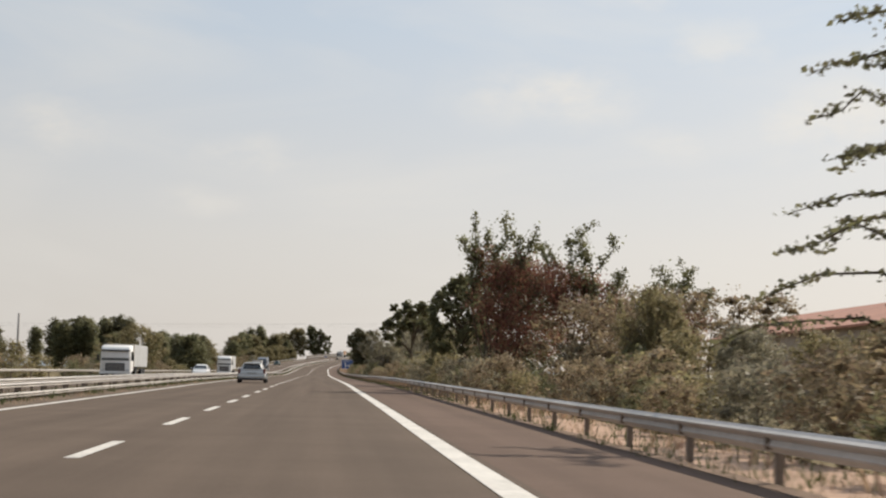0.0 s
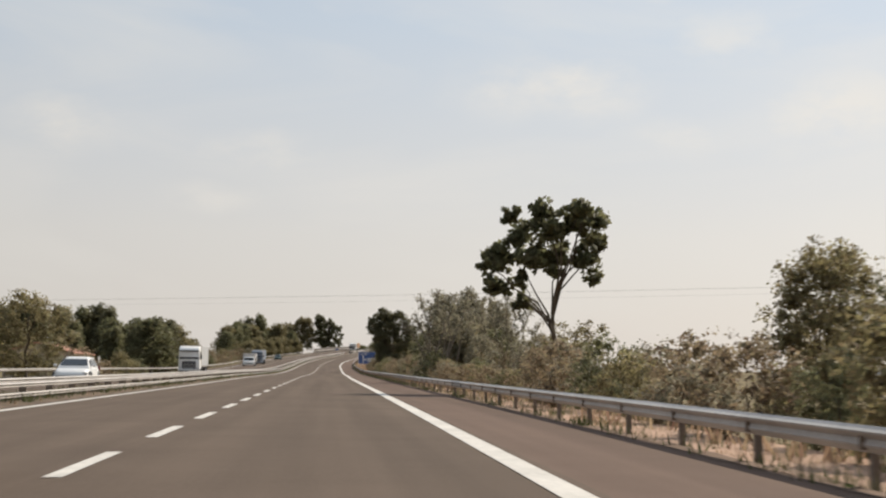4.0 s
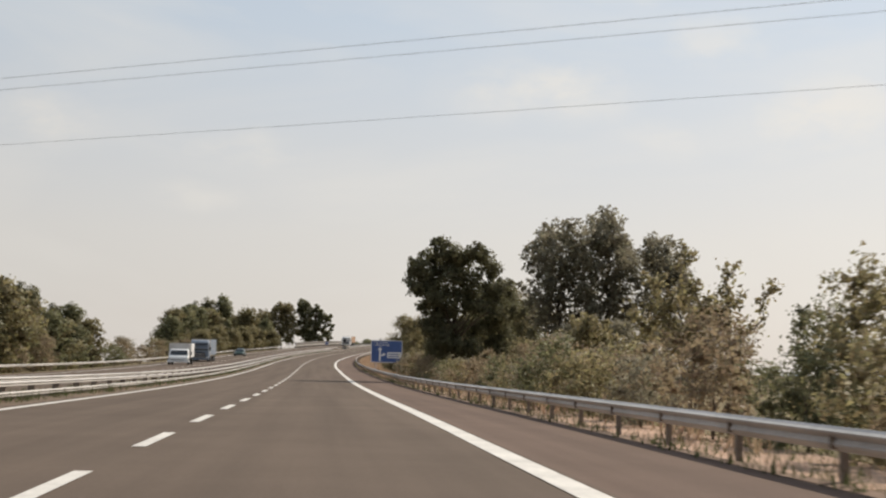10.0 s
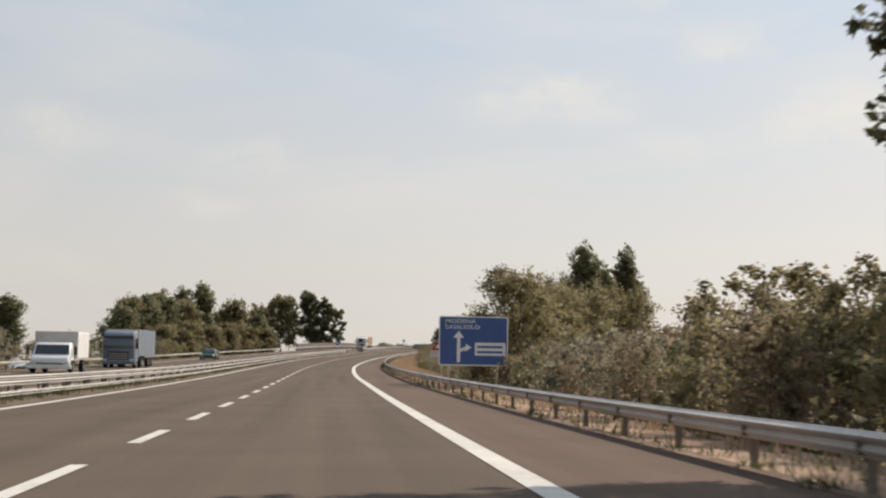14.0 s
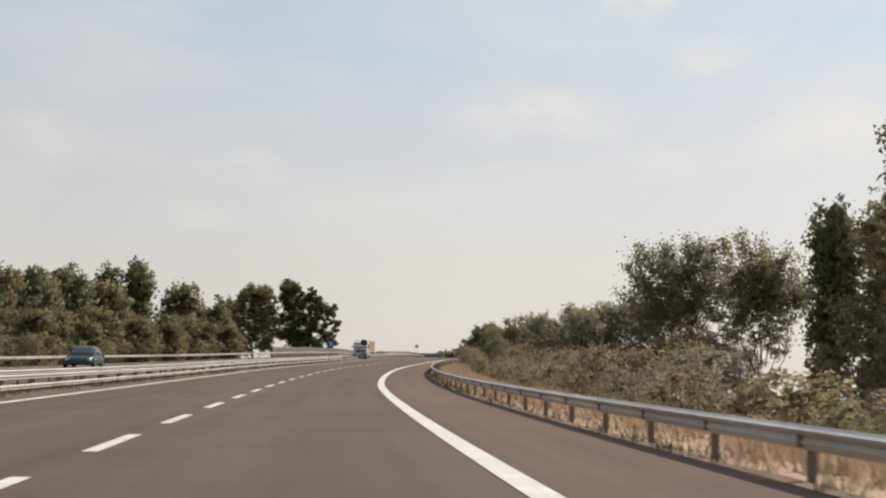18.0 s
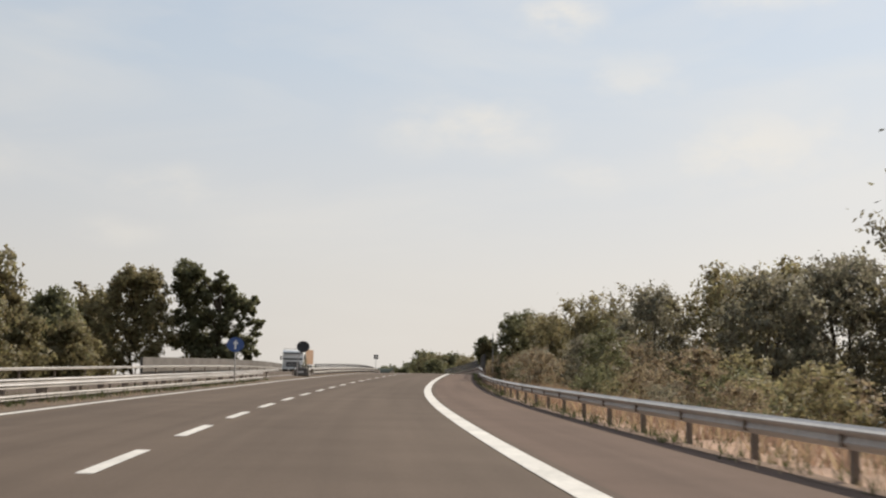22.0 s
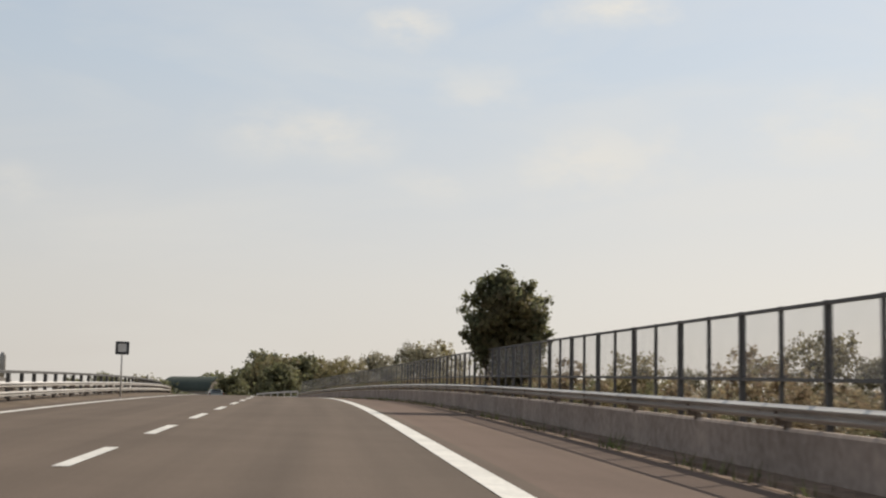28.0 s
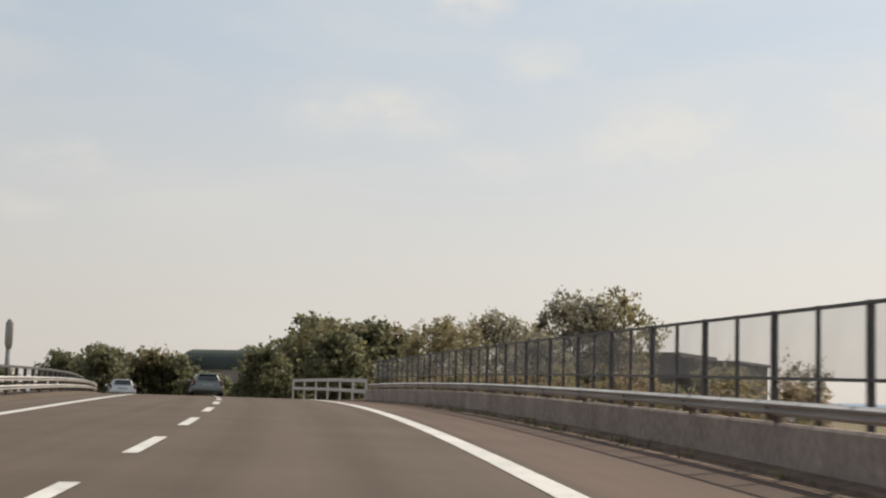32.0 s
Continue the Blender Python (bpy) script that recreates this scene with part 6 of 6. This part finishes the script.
def truck(s, d, cab_paint, load_mat, label, length=13.0, h=3.55, w=2.95, box_top=None, turn=180.0, short=False):
    """A lorry whose nose looks to +y before turning: cab, chassis and a tall load body."""
    t = empty("truck", stand(s, d, 0.0, turn), label=label, category="truck", group="oncoming trucks")
    hw = w / 2
    L = 7.0 if short else length
    ch = h * (0.80 if short else 0.97)
    cab = [(0.0, ring(hw * 0.90, 0.45, ch * 0.86, 0.12, top=0.94)), (-0.10, ring(hw * 0.97, 0.40, ch * 0.90, 0.14, top=0.95)), (-0.55, ring(hw, 0.45, ch * 0.98, 0.14, top=0.95)), (-1.9, ring(hw, 0.55, ch, 0.14, top=0.95)), (-2.0, ring(hw * 0.97, 0.6, ch * 0.97, 0.12, top=0.95))]
    z0, z1 = ch * 0.52, ch * 0.80
    if short:
        ch = h * 0.74
        z0, z1 = ch * 0.60, ch * 0.92
        cab = [(0.0, ring(hw * 0.80, 0.42, ch * 0.46, 0.10)), (-0.12, ring(hw * 0.88, 0.38, ch * 0.52, 0.12)), (-0.62, ring(hw * 0.90, 0.40, ch * 0.58, 0.12)), (-0.70, ring(hw * 0.90, 0.45, ch * 0.62, 0.12)), (-1.22, ring(hw * 0.90, 0.5, ch * 0.98, 0.12, top=0.9)), (-2.0, ring(hw * 0.90, 0.55, ch, 0.12, top=0.9)), (-2.1, ring(hw * 0.88, 0.6, ch * 0.98, 0.12, top=0.9))]
    part("cab", loft(cab, cab_paint, "cab"), None, t)
    low, high, sill = (-0.66, -1.12, 0.80) if short else (0.012, -0.03, 0.88)
    part("windscreen", mesh_of("windscreen", [(hw * sill, low, z0), (-hw * sill, low, z0), (-hw * (sill - 0.04), high, z1), (hw * (sill - 0.04), high, z1)], [(0, 1, 2, 3)], M_GLASS), None, t, "dark windscreen")
    grille = part("grille", box(-hw * 0.62, hw * 0.62, -0.02, 0.05, ch * 0.16, ch * (0.34 if short else 0.44), 0.03), M_DARKPLASTIC, t, "dark radiator grille")
    for k in range(3 if short else 4):
        part("slat", box(-hw * 0.58, hw * 0.58, 0.05, 0.07, ch * (0.19 + 0.06 * k), ch * (0.205 + 0.06 * k)), M_STEEL, grille)
    part("bumper", box(-hw, hw, -0.25, 0.10, 0.32, 0.60, 0.05), cab_paint, t)
    if not short:
        part("sun_visor", box(-hw * 0.9, hw * 0.9, -0.02, 0.16, z1 + 0.01, z1 + 0.15, 0.02), M_DARKPLASTIC, t)
    for sgn in (-1, 1):
        part("headlight", box(sgn * hw * 0.80 - 0.18, sgn * hw * 0.80 + 0.18, 0.02, 0.115, 0.62, 0.80, 0.02), M_LAMP, t, "clear headlight")
        part("side_window", mesh_of("side_window", [(sgn * (hw + 0.004), low - 0.45, z0), (sgn * (hw + 0.004), -1.85, z0), (sgn * (hw * 0.985), -1.85, z1), (sgn * (hw * 0.985), high - 0.5, z1)], [(0, 1, 2, 3)], M_GLASS), None, t)
        part("mirror", box(sgn * (hw + 0.17) - 0.09, sgn * (hw + 0.17) + 0.09, low - 0.19, low - 0.09, z0, z0 + 0.55, 0.03), M_DARKPLASTIC, t)
    top = box_top or h
    body = part("load_body", box(-hw, hw, -L, -2.3, 1.05, top, 0.05), load_mat, t)
    part("corner_trim", box(-hw - 0.02, hw + 0.02, -2.42, -2.27, 1.0, top + 0.02, 0.01), M_STEEL, body)
    for k in range(5):
        yy = -2.6 - (L - 2.8) * k / 4.4
        for sgn in (-1, 1):
            part("strap", box(sgn * hw - 0.012, sgn * hw + 0.012, yy - 0.03, yy + 0.03, 1.05, top - 0.08), M_STEEL, body)
    part("chassis", box(-0.5, 0.5, -L + 0.2, -1.0, 0.62, 1.04, 0.02), M_DARKPLASTIC, t)
    for yy in ([-1.0, -5.2] if short else [-1.0, -4.2, -L + 1.8, -L + 3.1, -L + 4.4]):
        for sgn in (-1, 1):
            wheel(t, sgn * (hw - 0.02), yy, 0.46, 0.30)
    return t


car(107.2, -2.15, M_SILVERCAR, "silver compact hatchback in the overtaking lane")
car(814, 0.5, M_GREYCAR, "grey hatchback driving ahead in the traffic lane", w=1.9, h=1.42)
car(840, -3.9, M_WHITECAR, "white compact car far ahead in the overtaking lane", w=2.1, h=1.4)
car(176, -11.6, M_WHITECAR, "white estate car on the oncoming carriageway", turn=180, length=4.2)
car(520, -16.3, M_GREENCAR, "dark green car on the oncoming carriageway", turn=180)
truck(137, -16.6, M_WHITE, M_TARP_GREY, "white articulated lorry on the oncoming carriageway", h=3.2)
truck(289.5, -16.5, M_WHITE, M_TARP_GREY, "white lorry cab with a long grey curtain-sided trailer", h=3.8)
truck(425, -16.4, M_WHITE, M_WHITE, "small white box truck on the oncoming carriageway", short=True, h=2.9)
truck(455, -16.4, M_TARP_BLUE, M_TARP_BLUE, "slate-blue lorry with a tarpaulin trailer", h=3.5)
truck(703, -16.4, M_WHITE, M_TARP_BROWN, "white lorry with a brown tarpaulin load", h=3.1)


# ======================= buildings and distance =======================
def long_house(s, d, length, depth, z_eave, z_ridge, label, roof, wall):
    """A low gabled building; its long side runs along the road."""
    p = at(s, d)
    zb = float(ground_z(s, np.float64(d)))
    t = empty("house", pose(p.x, p.y, zb, 0, 0, math.degrees(heading(s))), label=label, category="house")
    ze, zr = float(road_z(s)) + z_eave - zb, float(road_z(s)) + z_ridge - zb
    a, b = length / 2, depth / 2
    bm = bmesh.new()
    add_box(bm, -b, b, -a, a, -0.4, ze)
    part("wall", bm, wall, t)
    for y in (-a, a):
        part("gable", mesh_of("gable", [(-b, y, ze), (b, y, ze), (0, y, zr)], [(0, 1, 2)], wall), None, t)
    for sg_ in (-1, 1):
        o = 0.5
        vs = [(sg_ * (b + o), -a - o, ze - o * (zr - ze) / b), (sg_ * (b + o), a + o, ze - o * (zr - ze) / b), (0, a + o, zr), (0, -a - o, zr)]
        vs += [(x, y, z + 0.18) for x, y, z in vs]
        part("roof", mesh_of("roof", vs, [(0, 1, 2, 3), (4, 7, 6, 5), (0, 4, 5, 1), (1, 5, 6, 2), (2, 6, 7, 3), (3, 7, 4, 0)], roof), None, t, "sloping roof")
    for k in range(int(length / 4)):
        y = -a + 2 + 4 * k
        for sg_ in (-1, 1):
            part("window", box(sg_ * b - 0.03, sg_ * b + 0.03, y - 0.5, y + 0.5, ze * 0.45, ze * 0.45 + 1.1, 0.01), M_GLASS, t)
    return t


long_house(104, 44, 40, 12, 4.6, 6.6, "long low farm building with a terracotta roof behind the hedge", M_ROOF, M_WALL)
long_house(318, -41, 18, 10, 2.6, 4.0, "low farm building with a red-brown roof", M_ROOF, M_WALL)
def flat_building(s, d, length, depth, top):
    p = at(s, d)
    zb = float(ground_z(s, np.float64(d)))
    t = empty("building", pose(p.x, p.y, zb, 0, 0, -40), label="long low grey industrial building with a flat roof", category="building")
    z = float(road_z(s)) + top - zb
    part("wall", box(-length / 2, length / 2, -depth / 2, depth / 2, -0.5, z), M_SOOT, t)
    part("roof", box(-length / 2 - 0.3, length / 2 + 0.3, -depth / 2 - 0.3, depth / 2 + 0.3, z, z + 0.5, 0.03), M_SOOT, t)
    part("annex", box(length / 2, length * 0.95, -depth / 2 + 1, depth / 2, -0.5, z - 0.7), M_SOOT, t)
    part("annex_roof", box(length / 2 - 0.1, length * 0.95 + 0.3, -depth / 2 + 0.7, depth / 2 + 0.3, z - 0.7, z - 0.35, 0.03), M_SOOT, t)


flat_building(880, 63, 15, 14, 7.5)
def barrel_shed(s, d, width, length, z_eave, z_top, turn):
    p = at(s, d)
    zb = float(ground_z(s, np.float64(d)))
    t = empty("shed", pose(p.x, p.y, zb, 0, 0, turn), label="large farm shed with a grey-green curved roof", category="shed")
    ze, zr = float(road_z(s)) + z_eave - zb, float(road_z(s)) + z_top - zb
    a, b, n = width / 2, length / 2, 14
    part("wall", box(-a + 0.2, a - 0.2, -b + 0.3, b - 0.3, -0.5, ze), M_WALL, t)
    arc = [(math.cos(math.pi * k / n), math.sin(math.pi * k / n)) for k in range(n + 1)]
    vs = [(a * q * c, y, ze + (zr - ze) * q * w) for y in (-b, b) for q in (1.0, 0.965) for c, w in arc]
    m = n + 1
    fs = []
    for k in range(n):
        fs += [(k, k + 1, k + 1 + 2 * m, k + 2 * m), (k + m, k + 3 * m, k + 1 + 3 * m, k + 1 + m), (k, k + m, k + 1 + m, k + 1), (k + 2 * m, k + 1 + 2 * m, k + 1 + 3 * m, k + 3 * m)]
    part("roof", mesh_of("roof", vs, fs, M_SHED), None, t, "curved grey-green roof")
    for y in (-b + 0.3, b - 0.3):
        part("gable", mesh_of("gable", [(a * 0.96 * c, y, ze + (zr - ze) * 0.96 * w) for c, w in arc], [tuple(range(m))], M_WALL), None, t)


barrel_shed(946, 36.0, 10.0, 12.0, 8.6, 11.9, 55)


def pole(s, d, top, label, r=0.11, arm=0.0):
    p = at(s, d)
    z = float(ground_z(s, np.float64(d)))
    t = empty("utility_pole", pose(p.x, p.y, z), label=label, category="pole")
    hgt = float(road_z(s)) + top - z
    part("shaft", tube("shaft", [(0, 0, -0.4), (0, 0, hgt)], [r, r * 0.65], M_CONC, 10), None, t)
    if arm:
        part("cross_arm", box(-arm, arm, -0.05, 0.05, hgt - 0.4, hgt - 0.28, 0.01), M_DARK_STEEL, t)
    return t


pole(150, -28.5, 6.4, "slim grey concrete pole beyond the oncoming lanes", 0.16)
pole(630, 9.4, 3.85, "slim pole beside the end of the net fence", 0.05)


def tower():
    p = Vector((-1.4, 1124.0, 0))
    t = empty("water_tower", pose(p.x, p.y, 0), label="distant slender concrete tower above the trees", category="tower")
    part("shaft", tube("shaft", [(0, 0, -2), (0, 0, 26)], [1.0, 0.7], M_CONC, 14), None, t)
    part("head", tube("head", [(0, 0, 26), (0, 0, 27.5), (0, 0, 33), (0, 0, 34.2)], [0.7, 1.1, 1.1, 0.5], M_CONC, 14), None, t)


tower()


def power_line():
    """Cables that cross the road on the slant, from far left to near right."""
    t = empty("power_line", at_matrix(272, 0), label="thin overhead power cables crossing high above the road", category="cable")
    for ahead, high in ((0.0, 9.9), (2.5, 10.1), (11.0, 9.8)):
        pts = [(-170 + 8.5 * i, ahead + 0.58 * (170 - 8.5 * i), high + 2.2 * ((i - 20) / 20) ** 2) for i in range(41)]
        part("cable", tube("cable", pts, [0.006] * 41, M_DARK_STEEL, 5), None, t)


def at_matrix(s, d):
    p = at(s, d)
    return pose(p.x, p.y, float(road_z(s)), 0, 0, 0)


power_line()


def hills():
    """Far hills on the skyline, a long rounded ridge; the distance haze is in their colour."""
    vs, fs = [], []
    n = 90
    for i in range(n):
        a = radians(-70 + 140 * i / (n - 1))
        x, y = 4000 * math.sin(a), 4000 * math.cos(a)
        h = 55 + 45 * noise.noise(Vector((i * 0.13, 1.7, 0))) + 18 * noise.noise(Vector((i * 0.5, 4.1, 0)))
        h *= 0.4 + 0.6 * (1 if a < 0.1 else math.exp(-(a - 0.1) * 3))
        vs += [(x, y, -20), (x * 1.02, y * 1.02, h * 0.7), (x * 1.06, y * 1.06, h), (x * 1.12, y * 1.12, -20)]
    for i in range(n - 1):
        for j in range(3):
            fs.append((i * 4 + j, i * 4 + j + 1, i * 4 + j + 5, i * 4 + j + 4))
    tagged(new("backdrop", mesh_of("backdrop", vs, fs, M_HILL, True)), label="far hills on the skyline, coloured blue-grey for haze", category="hills", kind="structure")


hills()
